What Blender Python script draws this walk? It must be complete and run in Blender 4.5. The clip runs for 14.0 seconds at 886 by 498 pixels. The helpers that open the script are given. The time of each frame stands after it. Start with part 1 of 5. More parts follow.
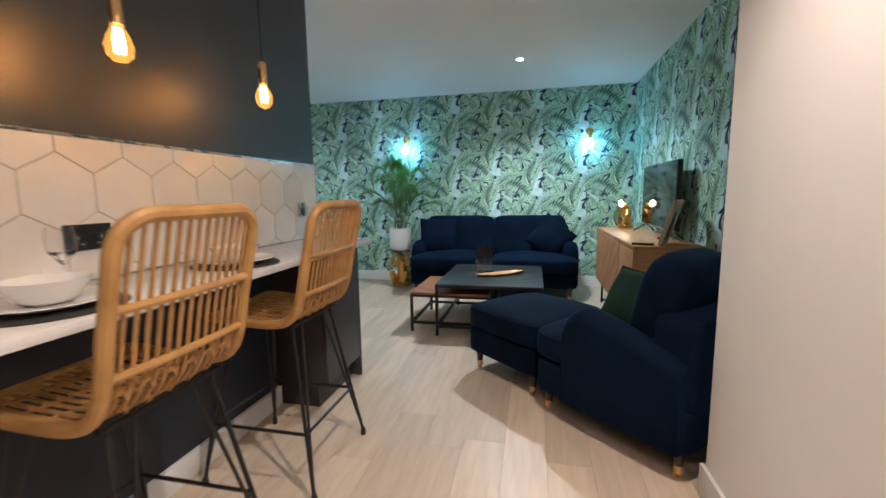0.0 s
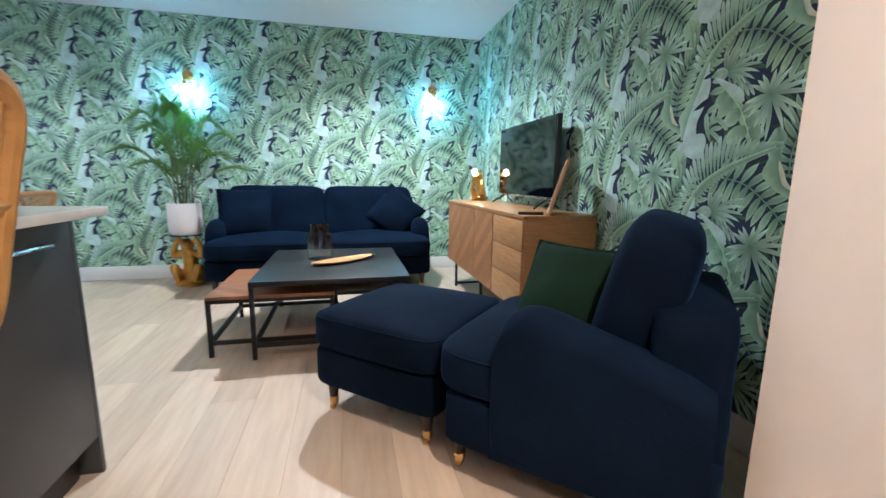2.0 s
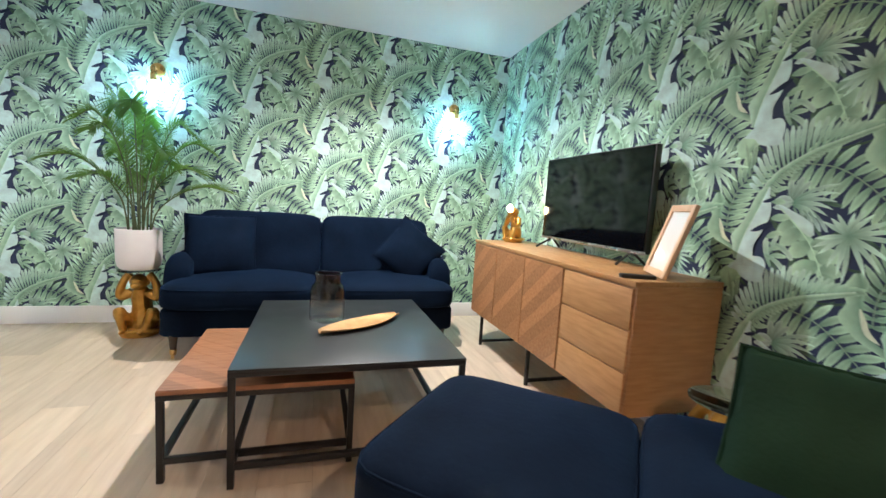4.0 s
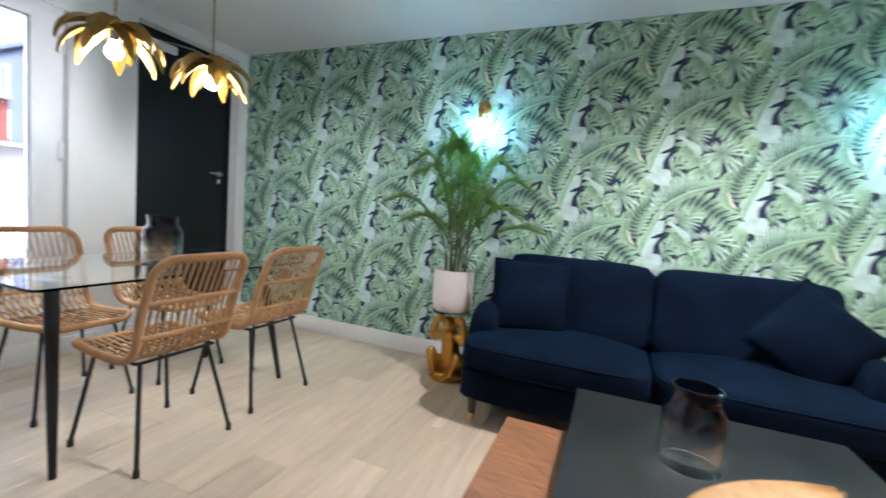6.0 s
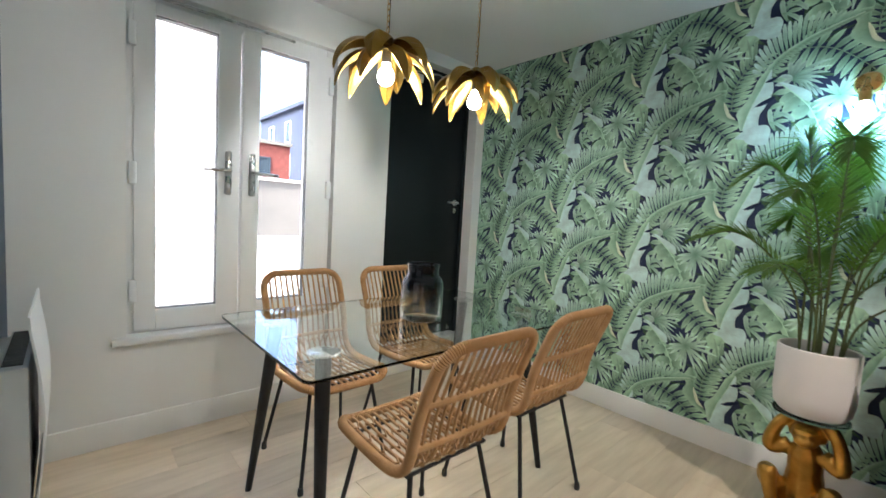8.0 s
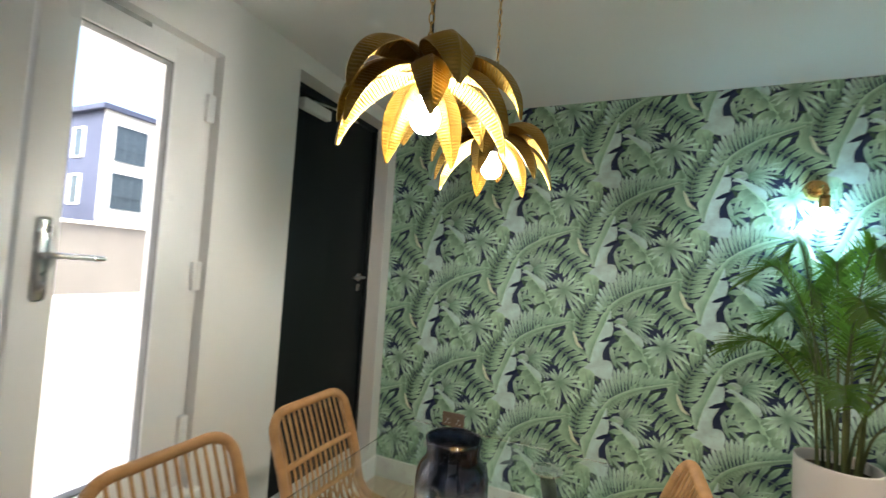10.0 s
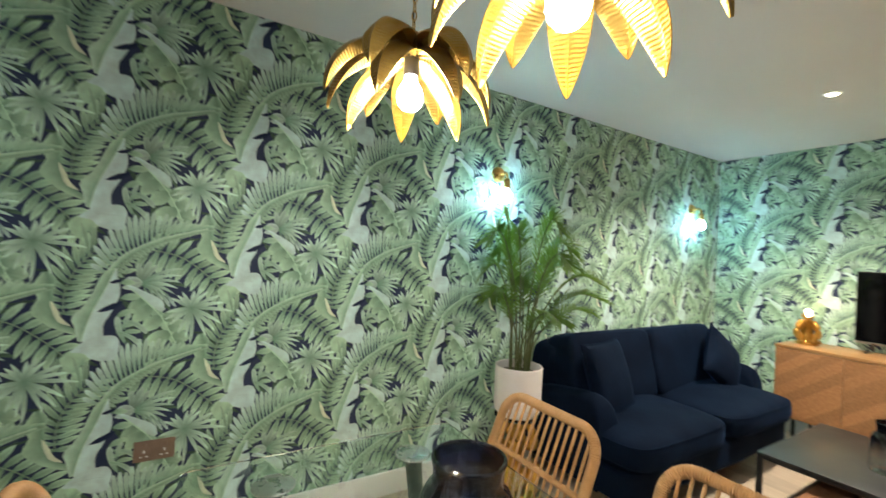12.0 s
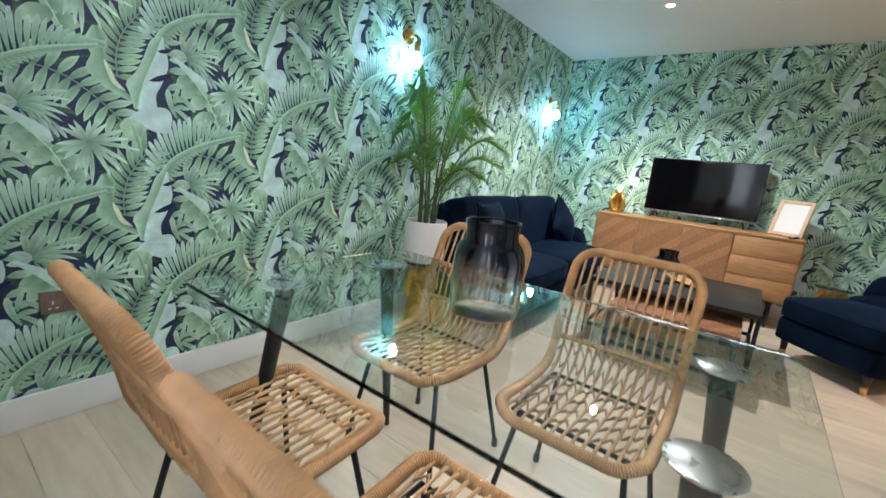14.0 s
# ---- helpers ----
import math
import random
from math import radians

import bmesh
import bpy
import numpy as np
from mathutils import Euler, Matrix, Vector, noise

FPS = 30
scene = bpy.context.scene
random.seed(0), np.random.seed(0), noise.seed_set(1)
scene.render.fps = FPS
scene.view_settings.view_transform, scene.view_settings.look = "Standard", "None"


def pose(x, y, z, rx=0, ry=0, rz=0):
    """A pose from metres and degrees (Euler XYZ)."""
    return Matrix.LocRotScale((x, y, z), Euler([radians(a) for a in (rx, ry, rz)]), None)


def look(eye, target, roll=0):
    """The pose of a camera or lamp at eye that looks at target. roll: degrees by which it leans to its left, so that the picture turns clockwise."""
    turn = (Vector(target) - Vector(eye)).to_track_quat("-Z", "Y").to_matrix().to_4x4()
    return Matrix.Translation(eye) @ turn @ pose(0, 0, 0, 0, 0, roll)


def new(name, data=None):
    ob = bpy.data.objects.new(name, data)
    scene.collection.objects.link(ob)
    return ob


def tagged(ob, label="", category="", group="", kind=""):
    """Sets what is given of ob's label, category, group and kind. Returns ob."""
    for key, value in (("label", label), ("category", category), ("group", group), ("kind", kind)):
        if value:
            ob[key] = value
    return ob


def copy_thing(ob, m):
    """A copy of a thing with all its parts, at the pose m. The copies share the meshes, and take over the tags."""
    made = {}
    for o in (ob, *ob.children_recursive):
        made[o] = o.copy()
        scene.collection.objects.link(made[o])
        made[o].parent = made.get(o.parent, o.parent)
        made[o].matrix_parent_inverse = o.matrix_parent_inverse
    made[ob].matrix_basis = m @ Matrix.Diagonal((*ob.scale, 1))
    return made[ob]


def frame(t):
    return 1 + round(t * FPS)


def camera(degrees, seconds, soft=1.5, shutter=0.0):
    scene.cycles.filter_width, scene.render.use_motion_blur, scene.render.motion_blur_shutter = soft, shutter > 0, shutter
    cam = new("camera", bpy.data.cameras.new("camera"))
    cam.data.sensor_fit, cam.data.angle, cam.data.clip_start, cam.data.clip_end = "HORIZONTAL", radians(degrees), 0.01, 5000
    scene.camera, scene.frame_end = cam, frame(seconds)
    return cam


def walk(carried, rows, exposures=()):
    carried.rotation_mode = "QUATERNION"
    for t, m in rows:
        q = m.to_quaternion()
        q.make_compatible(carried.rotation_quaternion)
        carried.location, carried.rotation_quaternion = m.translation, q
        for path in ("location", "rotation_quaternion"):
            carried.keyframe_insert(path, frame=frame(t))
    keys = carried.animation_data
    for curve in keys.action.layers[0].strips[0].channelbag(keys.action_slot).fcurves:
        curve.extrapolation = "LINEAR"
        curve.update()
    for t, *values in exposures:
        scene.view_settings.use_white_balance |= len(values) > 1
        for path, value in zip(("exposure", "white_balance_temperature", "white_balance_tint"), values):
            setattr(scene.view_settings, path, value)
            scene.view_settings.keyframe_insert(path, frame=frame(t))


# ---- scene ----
cam = camera(93.7, 14.0, 1.5, 0.4)
PATH = [
    (0, (1.076, 0.417, 1.166), (0.649, 2.354, 0.908), -0.8),
    (0.5, (1.042, 0.687, 1.078), (0.768, 2.651, 0.817), -1.3),
    (1, (0.997, 0.922, 1.037), (0.948, 2.9, 0.741), -0.9),
    (1.5, (0.915, 1.166, 1.022), (1.123, 3.129, 0.699), -0.2),
    (2, (0.804, 1.355, 0.997), (1.254, 3.275, 0.661), 0.7),
    (2.2, (0.73, 1.423, 1.0), (1.276, 3.318, 0.671), 1.4),
    (4.5, (0.556, 2.385, 1.055), (1.116, 4.297, 0.873), 4.4),
    (5, (0.548, 2.592, 1.065), (0.688, 4.578, 0.878), 5.0),
    (5.5, (0.489, 2.748, 1.094), (0.12, 4.708, 0.937), 4.9),
    (6, (0.356, 2.898, 1.11), (-0.392, 4.746, 0.948), 4.4),
    (6.5, (0.214, 3.016, 1.128), (-0.919, 4.653, 0.94), 3.5),
    (7, (0.016, 3.126, 1.159), (-1.4, 4.522, 0.947), 3.1),
    (7.2, (-0.069, 3.137, 1.162), (-1.549, 4.467, 0.962), 2.8),
    (9.3, (-1.086, 3.293, 1.368), (-2.365, 4.83, 1.362), 4.3),
    (9.5, (-1.204, 3.297, 1.393), (-2.359, 4.929, 1.415), 4.1),
    (10, (-1.437, 3.341, 1.419), (-2.22, 5.179, 1.511), 3.6),
    (10.5, (-1.672, 3.433, 1.428), (-2.013, 5.397, 1.578), 3.5),
    (11, (-1.884, 3.523, 1.419), (-1.736, 5.51, 1.589), 2.9),
    (11.5, (-2.116, 3.586, 1.428), (-1.478, 5.478, 1.536), 3.0),
    (12, (-2.267, 3.706, 1.377), (-1.23, 5.415, 1.394), 3.1),
    (12.5, (-2.374, 3.789, 1.352), (-1.052, 5.286, 1.246), 3.7),
    (13, (-2.497, 3.845, 1.265), (-1.008, 5.162, 1.045), 4.5),
    (13.5, (-2.625, 3.854, 1.185), (-1.057, 5.054, 0.867), 5.3),
    (14, (-2.714, 3.82, 1.126), (-1.134, 4.979, 0.724), 5.8),
]
EXPOSURES = [(0.0, 3.0, 4850, 4), (2.0, 3.6, 4900, 8), (4.5, 3.78, 5600, 12), (5.5, 3.5, 5300, 14), (7.0, 3.35, 5650, 10), (9.5, 2.95, 6150, 8), (11.0, 3.3, 6700, 8), (12.5, 3.4, 6100, 8), (14.0, 3.4, 5350, 8)]
walk(cam, [(t, look(eye, target, roll)) for t, eye, target, roll in PATH], EXPOSURES)

# ---- world and large lights ----
world = bpy.data.worlds.new("sky")
scene.world = world
world.use_nodes = True
wn = world.node_tree.nodes
sky = wn.new("ShaderNodeTexSky")
sky.sky_type, sky.sun_disc = "NISHITA", False
sky.sun_elevation, sky.sun_rotation = radians(48), radians(160)
sky.air_density, sky.dust_density = 1.0, 7.0
wn["Background"].inputs["Strength"].default_value = 0.14
world.node_tree.links.new(sky.outputs[0], wn["Background"].inputs["Color"])
sun = new("sun", bpy.data.lights.new("sun", "SUN"))
sun.data.energy, sun.data.angle, sun.data.color = 1.3, radians(10), (1.0, 0.96, 0.9)
sun.matrix_world = look((2, -6, 9), (0, 0, 0))

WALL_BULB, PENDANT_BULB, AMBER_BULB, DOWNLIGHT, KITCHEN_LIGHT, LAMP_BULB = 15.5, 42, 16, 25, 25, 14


# ---- materials ----
def surf(name, col, col2=None, scale=6.0, rough=0.5, metal=0.0, bump=0.05, bscale=120.0, stretch=(1, 1, 1), vary=0.0, sheen=0.0, coat=0.0, rough_vary=0.1, fine=0.25, gloss=0.5):
    """A surface with coarse and fine variation of colour, relief and gloss."""
    m = bpy.data.materials.new(name)
    m.use_nodes = True
    n, l = m.node_tree.nodes, m.node_tree.links
    b = n["Principled BSDF"]
    tc, mp = n.new("ShaderNodeTexCoord"), n.new("ShaderNodeMapping")
    mp.inputs["Scale"].default_value = stretch
    l.new(tc.outputs["Object"], mp.inputs["Vector"])
    n1, n2 = n.new("ShaderNodeTexNoise"), n.new("ShaderNodeTexNoise")
    n1.inputs["Scale"].default_value, n1.inputs["Detail"].default_value = scale, 5
    n2.inputs["Scale"].default_value, n2.inputs["Detail"].default_value = bscale, 3
    for k in (n1, n2):
        l.new(mp.outputs[0], k.inputs["Vector"])
    col2 = col2 or tuple(c * 0.8 for c in col)
    mix = n.new("ShaderNodeMix")
    mix.data_type = "RGBA"
    mix.inputs["A"].default_value, mix.inputs["B"].default_value = (*col, 1), (*col2, 1)
    ad = n.new("ShaderNodeMath")
    ad.operation = "MULTIPLY_ADD"
    l.new(n2.outputs["Fac"], ad.inputs[0])
    ad.inputs[1].default_value = fine
    rmp = n.new("ShaderNodeMapRange")
    rmp.inputs["From Min"].default_value, rmp.inputs["From Max"].default_value = 0.3, 0.7
    rmp.inputs["To Min"].default_value, rmp.inputs["To Max"].default_value = -fine / 2, 1 - fine / 2
    l.new(n1.outputs["Fac"], rmp.inputs["Value"])
    l.new(rmp.outputs[0], ad.inputs[2])
    l.new(ad.outputs[0], mix.inputs["Factor"])
    out = mix.outputs["Result"]
    if vary:
        oi, hs = n.new("ShaderNodeObjectInfo"), n.new("ShaderNodeHueSaturation")
        mr = n.new("ShaderNodeMapRange")
        mr.inputs["To Min"].default_value, mr.inputs["To Max"].default_value = 1 - vary, 1 + vary
        l.new(oi.outputs["Random"], mr.inputs["Value"])
        l.new(mr.outputs[0], hs.inputs["Value"])
        l.new(out, hs.inputs["Color"])
        out = hs.outputs[0]
    l.new(out, b.inputs["Base Color"])
    rr = n.new("ShaderNodeMapRange")
    rr.inputs["To Min"].default_value, rr.inputs["To Max"].default_value = max(0.02, rough - rough_vary), min(1, rough + rough_vary)
    l.new(n1.outputs["Fac"], rr.inputs["Value"])
    l.new(rr.outputs[0], b.inputs["Roughness"])
    b.inputs["Metallic"].default_value = metal
    b.inputs["Specular IOR Level"].default_value = gloss
    b.inputs["Sheen Weight"].default_value = sheen
    b.inputs["Sheen Roughness"].default_value = 0.35
    b.inputs["Sheen Tint"].default_value = (*(min(1, c * 9) for c in col), 1)
    b.inputs["Coat Weight"].default_value = coat
    if bump:
        bp = n.new("ShaderNodeBump")
        bp.inputs["Strength"].default_value, bp.inputs["Distance"].default_value = bump, 0.004
        l.new(n2.outputs["Fac"], bp.inputs["Height"])
        l.new(bp.outputs[0], b.inputs["Normal"])
    return m


def glow(name, col, strength):
    m = bpy.data.materials.new(name)
    m.use_nodes = True
    b = m.node_tree.nodes["Principled BSDF"]
    b.inputs["Base Color"].default_value = (0.8, 0.8, 0.8, 1)
    b.inputs["Emission Color"].default_value = (*col, 1)
    b.inputs["Emission Strength"].default_value = strength
    return m


def glass(name, col, rough=0.0, ior=1.45, bump=0.0, bscale=40):
    m = bpy.data.materials.new(name)
    m.use_nodes = True
    n, l = m.node_tree.nodes, m.node_tree.links
    b = n["Principled BSDF"]
    b.inputs["Base Color"].default_value = (*col, 1)
    b.inputs["Transmission Weight"].default_value = 1
    b.inputs["Roughness"].default_value, b.inputs["IOR"].default_value = rough, ior
    if bump:
        t, tc, bp = n.new("ShaderNodeTexVoronoi"), n.new("ShaderNodeTexCoord"), n.new("ShaderNodeBump")
        t.inputs["Scale"].default_value = bscale
        l.new(tc.outputs["Object"], t.inputs["Vector"])
        bp.inputs["Strength"].default_value, bp.inputs["Distance"].default_value = bump, 0.004
        l.new(t.outputs["Distance"], bp.inputs["Height"])
        l.new(bp.outputs[0], b.inputs["Normal"])
    return m


def dipped_glass(name, dark, clear, low, high):
    """Glass that is clear and crackled at its foot and smoky from the shoulder up."""
    m = glass(name, clear, 0.0, 1.5, 0.5, 55)
    m.node_tree.nodes["Bump"].inputs["Distance"].default_value = 0.002
    n, l = m.node_tree.nodes, m.node_tree.links
    tc, sp, mr, mx, inv = n.new("ShaderNodeTexCoord"), n.new("ShaderNodeSeparateXYZ"), n.new("ShaderNodeMapRange"), n.new("ShaderNodeMix"), n.new("ShaderNodeMapRange")
    mx.data_type = "RGBA"
    mx.inputs["A"].default_value, mx.inputs["B"].default_value = (*clear, 1), (*dark, 1)
    mr.inputs["From Min"].default_value, mr.inputs["From Max"].default_value = low, high
    inv.inputs["To Min"].default_value, inv.inputs["To Max"].default_value = 0.14, 0.01
    l.new(tc.outputs["Object"], sp.inputs[0])
    l.new(sp.outputs["Z"], mr.inputs["Value"])
    l.new(mr.outputs[0], mx.inputs["Factor"])
    l.new(mr.outputs[0], inv.inputs["Value"])
    l.new(inv.outputs[0], n["Bump"].inputs["Strength"])
    l.new(mx.outputs["Result"], n["Principled BSDF"].inputs["Base Color"])
    return m


def printed(name, rough=0.6):
    """Colours of a printed sheet, from its own colour layer."""
    m = bpy.data.materials.new(name)
    m.use_nodes = True
    n, l = m.node_tree.nodes, m.node_tree.links
    b, at, ns, hs, tc = n["Principled BSDF"], n.new("ShaderNodeAttribute"), n.new("ShaderNodeTexNoise"), n.new("ShaderNodeHueSaturation"), n.new("ShaderNodeTexCoord")
    at.attribute_name = "Col"
    ns.inputs["Scale"].default_value, ns.inputs["Detail"].default_value = 30, 6
    mr = n.new("ShaderNodeMapRange")
    mr.inputs["From Min"].default_value, mr.inputs["From Max"].default_value = 0.3, 0.7
    mr.inputs["To Min"].default_value, mr.inputs["To Max"].default_value = 0.88, 1.10
    l.new(tc.outputs["Object"], ns.inputs["Vector"])
    l.new(ns.outputs["Fac"], mr.inputs["Value"])
    l.new(mr.outputs[0], hs.inputs["Value"])
    l.new(at.outputs["Color"], hs.inputs["Color"])
    l.new(hs.outputs[0], b.inputs["Base Color"])
    b.inputs["Roughness"].default_value = rough
    b.inputs["Specular IOR Level"].default_value = 0.3
    return m


def thin_leaf(m, share):
    """Lets light through a leaf."""
    n, l = m.node_tree.nodes, m.node_tree.links
    b = n["Principled BSDF"]
    tr, mx = n.new("ShaderNodeBsdfTranslucent"), n.new("ShaderNodeMixShader")
    tr.inputs["Color"].default_value = (0.22, 0.40, 0.04, 1)
    mx.inputs[0].default_value = share
    l.new(b.outputs[0], mx.inputs[1])
    l.new(tr.outputs[0], mx.inputs[2])
    l.new(mx.outputs[0], n["Material Output"].inputs["Surface"])


def wavy(name, col, col2, scale, axis, rough, metal, bump, distance=0.002, distortion=1.0):
    """Ribbed or wound surfaces: a wave along one axis."""
    m = surf(name, col, col2, 9, rough, metal, 0, 200)
    n, l = m.node_tree.nodes, m.node_tree.links
    w, tc, bp = n.new("ShaderNodeTexWave"), n.new("ShaderNodeTexCoord"), n.new("ShaderNodeBump")
    w.bands_direction = axis
    w.inputs["Scale"].default_value, w.inputs["Distortion"].default_value = scale, distortion
    l.new(tc.outputs["Object"], w.inputs["Vector"])
    bp.inputs["Strength"].default_value, bp.inputs["Distance"].default_value = bump, distance
    l.new(w.outputs["Fac"], bp.inputs["Height"])
    l.new(bp.outputs[0], n["Principled BSDF"].inputs["Normal"])
    return m


WHITE_PAINT = surf("white_wall_paint", (0.80, 0.79, 0.77), (0.75, 0.74, 0.72), 1.5, 0.6, bump=0.08, bscale=300)
CEILING_PAINT = surf("ceiling_paint", (0.80, 0.80, 0.79), (0.76, 0.76, 0.75), 1.2, 0.7, bump=0.05, bscale=300)
GLOSS_WHITE = surf("white_gloss_wood", (0.80, 0.80, 0.79), (0.76, 0.76, 0.75), 3, 0.35, bump=0.02)
NAVY_PAINT = surf("navy_wall_paint", (0.022, 0.028, 0.042), (0.018, 0.022, 0.034), 2, 0.46, bump=0.12, bscale=260, gloss=0.9)
BLUE_PAINT = surf("blue_wall_paint", (0.03, 0.06, 0.11), (0.025, 0.05, 0.095), 2, 0.5, bump=0.1, bscale=260)
NAVY_PAPER = surf("wallpaper_ground", (0.011, 0.026, 0.080), (0.009, 0.021, 0.066), 4, 0.6, bump=0.02)
PAPER = printed("wallpaper_print")
OAK_FLOOR = surf("oak_floor", (0.66, 0.56, 0.43), (0.54, 0.445, 0.33), 4, 0.40, bump=0.1, bscale=30, stretch=(6, 0.7, 1), vary=0.12, rough_vary=0.12)
FLOOR_GAP = surf("floor_joint", (0.36, 0.30, 0.24), rough=0.8)
OAK = surf("oak_veneer", (0.43, 0.24, 0.10), (0.33, 0.17, 0.065), 8, 0.42, bump=0.1, bscale=30, stretch=(1, 1, 8), vary=0.05)
OAK_EDGE = surf("oak_top", (0.42, 0.24, 0.10), (0.32, 0.165, 0.06), 8, 0.38, bump=0.1, bscale=30, stretch=(8, 1, 8))
HERRING = surf("oak_stave", (0.42, 0.215, 0.095), (0.30, 0.145, 0.06), 8, 0.42, bump=0.12, bscale=30, stretch=(1, 8, 8), vary=0.22)
HERRING_TOP = surf("oak_stave_top", (0.36, 0.17, 0.08), (0.25, 0.11, 0.05), 8, 0.4, bump=0.12, bscale=30, stretch=(1, 8, 8), vary=0.2)
BLACK_STEEL = surf("black_steel", (0.012, 0.012, 0.013), (0.02, 0.02, 0.021), 12, 0.45, metal=0.3, bump=0.05)
BLACK_TOP = surf("black_table_top", (0.012, 0.014, 0.015), (0.018, 0.02, 0.021), 5, 0.42, bump=0.06, bscale=160)
VELVET = surf("blue_velvet", (0.0042, 0.0112, 0.028), (0.0018, 0.0048, 0.013), 3.5, 0.85, bump=0.3, bscale=60, sheen=0.28, gloss=0.06)
GREEN_VELVET = surf("green_velvet", (0.010, 0.030, 0.016), (0.006, 0.018, 0.010), 6, 0.8, bump=0.25, bscale=90, sheen=0.1, gloss=0.1)
DARK_WOOD = surf("dark_stained_wood", (0.03, 0.014, 0.008), (0.02, 0.01, 0.006), 10, 0.35, stretch=(4, 4, 1))
BRASS = surf("brass", (0.75, 0.50, 0.20), (0.62, 0.40, 0.15), 14, 0.28, metal=1.0, bump=0.03)
GOLD = surf("gold_leaf_paint", (0.62, 0.36, 0.08), (0.42, 0.23, 0.045), 18, 0.33, metal=0.9, bump=0.35, bscale=60)
LEAF_GOLD = surf("ribbed_gold_leaf", (0.36, 0.235, 0.058), (0.27, 0.17, 0.038), 14, 0.34, metal=0.9, bump=0.1)
CHROME = surf("brushed_steel", (0.55, 0.55, 0.55), (0.45, 0.45, 0.45), 20, 0.28, metal=1.0, bump=0.03)
RATTAN = surf("wound_rattan", (0.50, 0.29, 0.125), (0.36, 0.195, 0.075), 16, 0.5, bump=0.3, bscale=140)
CANE = surf("rattan_cane", (0.47, 0.28, 0.125), (0.32, 0.17, 0.065), 20, 0.45, bump=0.15, bscale=150, vary=0.08)
# Stool rattan and cane carry the amber bulbs' warm light in their base colours.
STOOL_RATTAN = surf("amber_lit_rattan", (0.46, 0.27, 0.085), (0.34, 0.185, 0.05), 16, 0.45, bump=0.3, bscale=140)
STOOL_CANE = surf("amber_lit_cane", (0.45, 0.26, 0.085), (0.32, 0.17, 0.045), 20, 0.42, bump=0.15, bscale=150, vary=0.08)
POT_GLAZE = surf("white_ceramic", (0.74, 0.71, 0.70), (0.70, 0.67, 0.66), 6, 0.45, bump=0.05)
PLATE_GLAZE = surf("white_glazed_plate", (0.8, 0.8, 0.79), (0.78, 0.78, 0.77), 6, 0.12, bump=0.0)
SOIL = surf("soil", (0.03, 0.02, 0.012), (0.05, 0.035, 0.02), 40, 0.9, bump=0.8, bscale=70)
PALM = surf("palm_leaf", (0.075, 0.145, 0.030), (0.040, 0.09, 0.019), 12, 0.4, bump=0.1, vary=0.3)
thin_leaf(PALM, 0.4)
PALM_STEM = surf("palm_stem", (0.10, 0.12, 0.04), (0.06, 0.08, 0.025), 20, 0.5)
TILE = surf("white_hex_tile", (0.78, 0.76, 0.73), (0.74, 0.72, 0.69), 4, 0.16, bump=0.02, bscale=30, vary=0.03, rough_vary=0.05)
GROUT = surf("tile_grout", (0.42, 0.38, 0.33), rough=0.9, bump=0.2)
WORKTOP = surf("white_quartz", (0.78, 0.77, 0.75), (0.72, 0.71, 0.69), 30, 0.2, bump=0.01)
CABINET = surf("grey_cabinet_door", (0.045, 0.05, 0.055), (0.04, 0.044, 0.049), 3, 0.45, bump=0.03)
CABINET_DARK = surf("dark_cabinet_side", (0.022, 0.020, 0.019), (0.028, 0.026, 0.024), 3, 0.5, bump=0.05)
PANEL_BLUE = surf("dark_blue_panel", (0.012, 0.02, 0.035), (0.010, 0.016, 0.028), 3, 0.5, bump=0.05)
UPVC = surf("white_upvc", (0.82, 0.82, 0.82), (0.79, 0.79, 0.79), 3, 0.3, bump=0.01)
GASKET = surf("rubber_gasket", (0.22, 0.22, 0.22), rough=0.7)
DOOR_BLACK = surf("black_door_paint", (0.008, 0.011, 0.012), (0.011, 0.014, 0.015), 3, 0.5, bump=0.08, bscale=90, gloss=0.22)
SCREEN = surf("dark_screen", (0.002, 0.002, 0.0025), (0.002, 0.002, 0.0025), 3, 0.07, bump=0, rough_vary=0.02, gloss=0.35)
BLACK_PLASTIC = surf("black_plastic", (0.012, 0.012, 0.012), rough=0.4)
BRONZE = surf("bronze_socket_plate", (0.30, 0.22, 0.17), (0.24, 0.17, 0.13), 20, 0.35, metal=0.7)
SLATE = surf("dark_placemat", (0.02, 0.02, 0.022), (0.03, 0.03, 0.032), 30, 0.6, bump=0.3)
PHOTO_WOOD = surf("pale_wood_moulding", (0.62, 0.42, 0.26), (0.52, 0.34, 0.2), 8, 0.5, stretch=(1, 6, 1))
MOUNT = surf("white_card", (0.8, 0.79, 0.77), (0.78, 0.77, 0.75), 3, 0.25, coat=0.6)
TRAY_GOLD = surf("gilt_tray", (0.66, 0.40, 0.17), (0.52, 0.29, 0.11), 16, 0.4, metal=0.4, bump=0.3, bscale=40)
TERRACE = surf("terrace_slab", (0.45, 0.42, 0.38), (0.38, 0.35, 0.31), 2, 0.8, bump=0.2, vary=0.06)
RENDER_WHITE = surf("white_render", (0.78, 0.77, 0.75), (0.72, 0.71, 0.69), 0.6, 0.9, bump=0.1)
RENDER_GREY = surf("grey_render", (0.22, 0.20, 0.175), (0.18, 0.165, 0.145), 0.8, 0.9, bump=0.1)
CLAD_BLUE = surf("blue_grey_cladding", (0.05, 0.06, 0.105), (0.04, 0.05, 0.09), 0.4, 0.6)
BRICK_RED = surf("red_brickwork", (0.22, 0.06, 0.045), (0.16, 0.045, 0.035), 3, 0.85, bump=0.4)
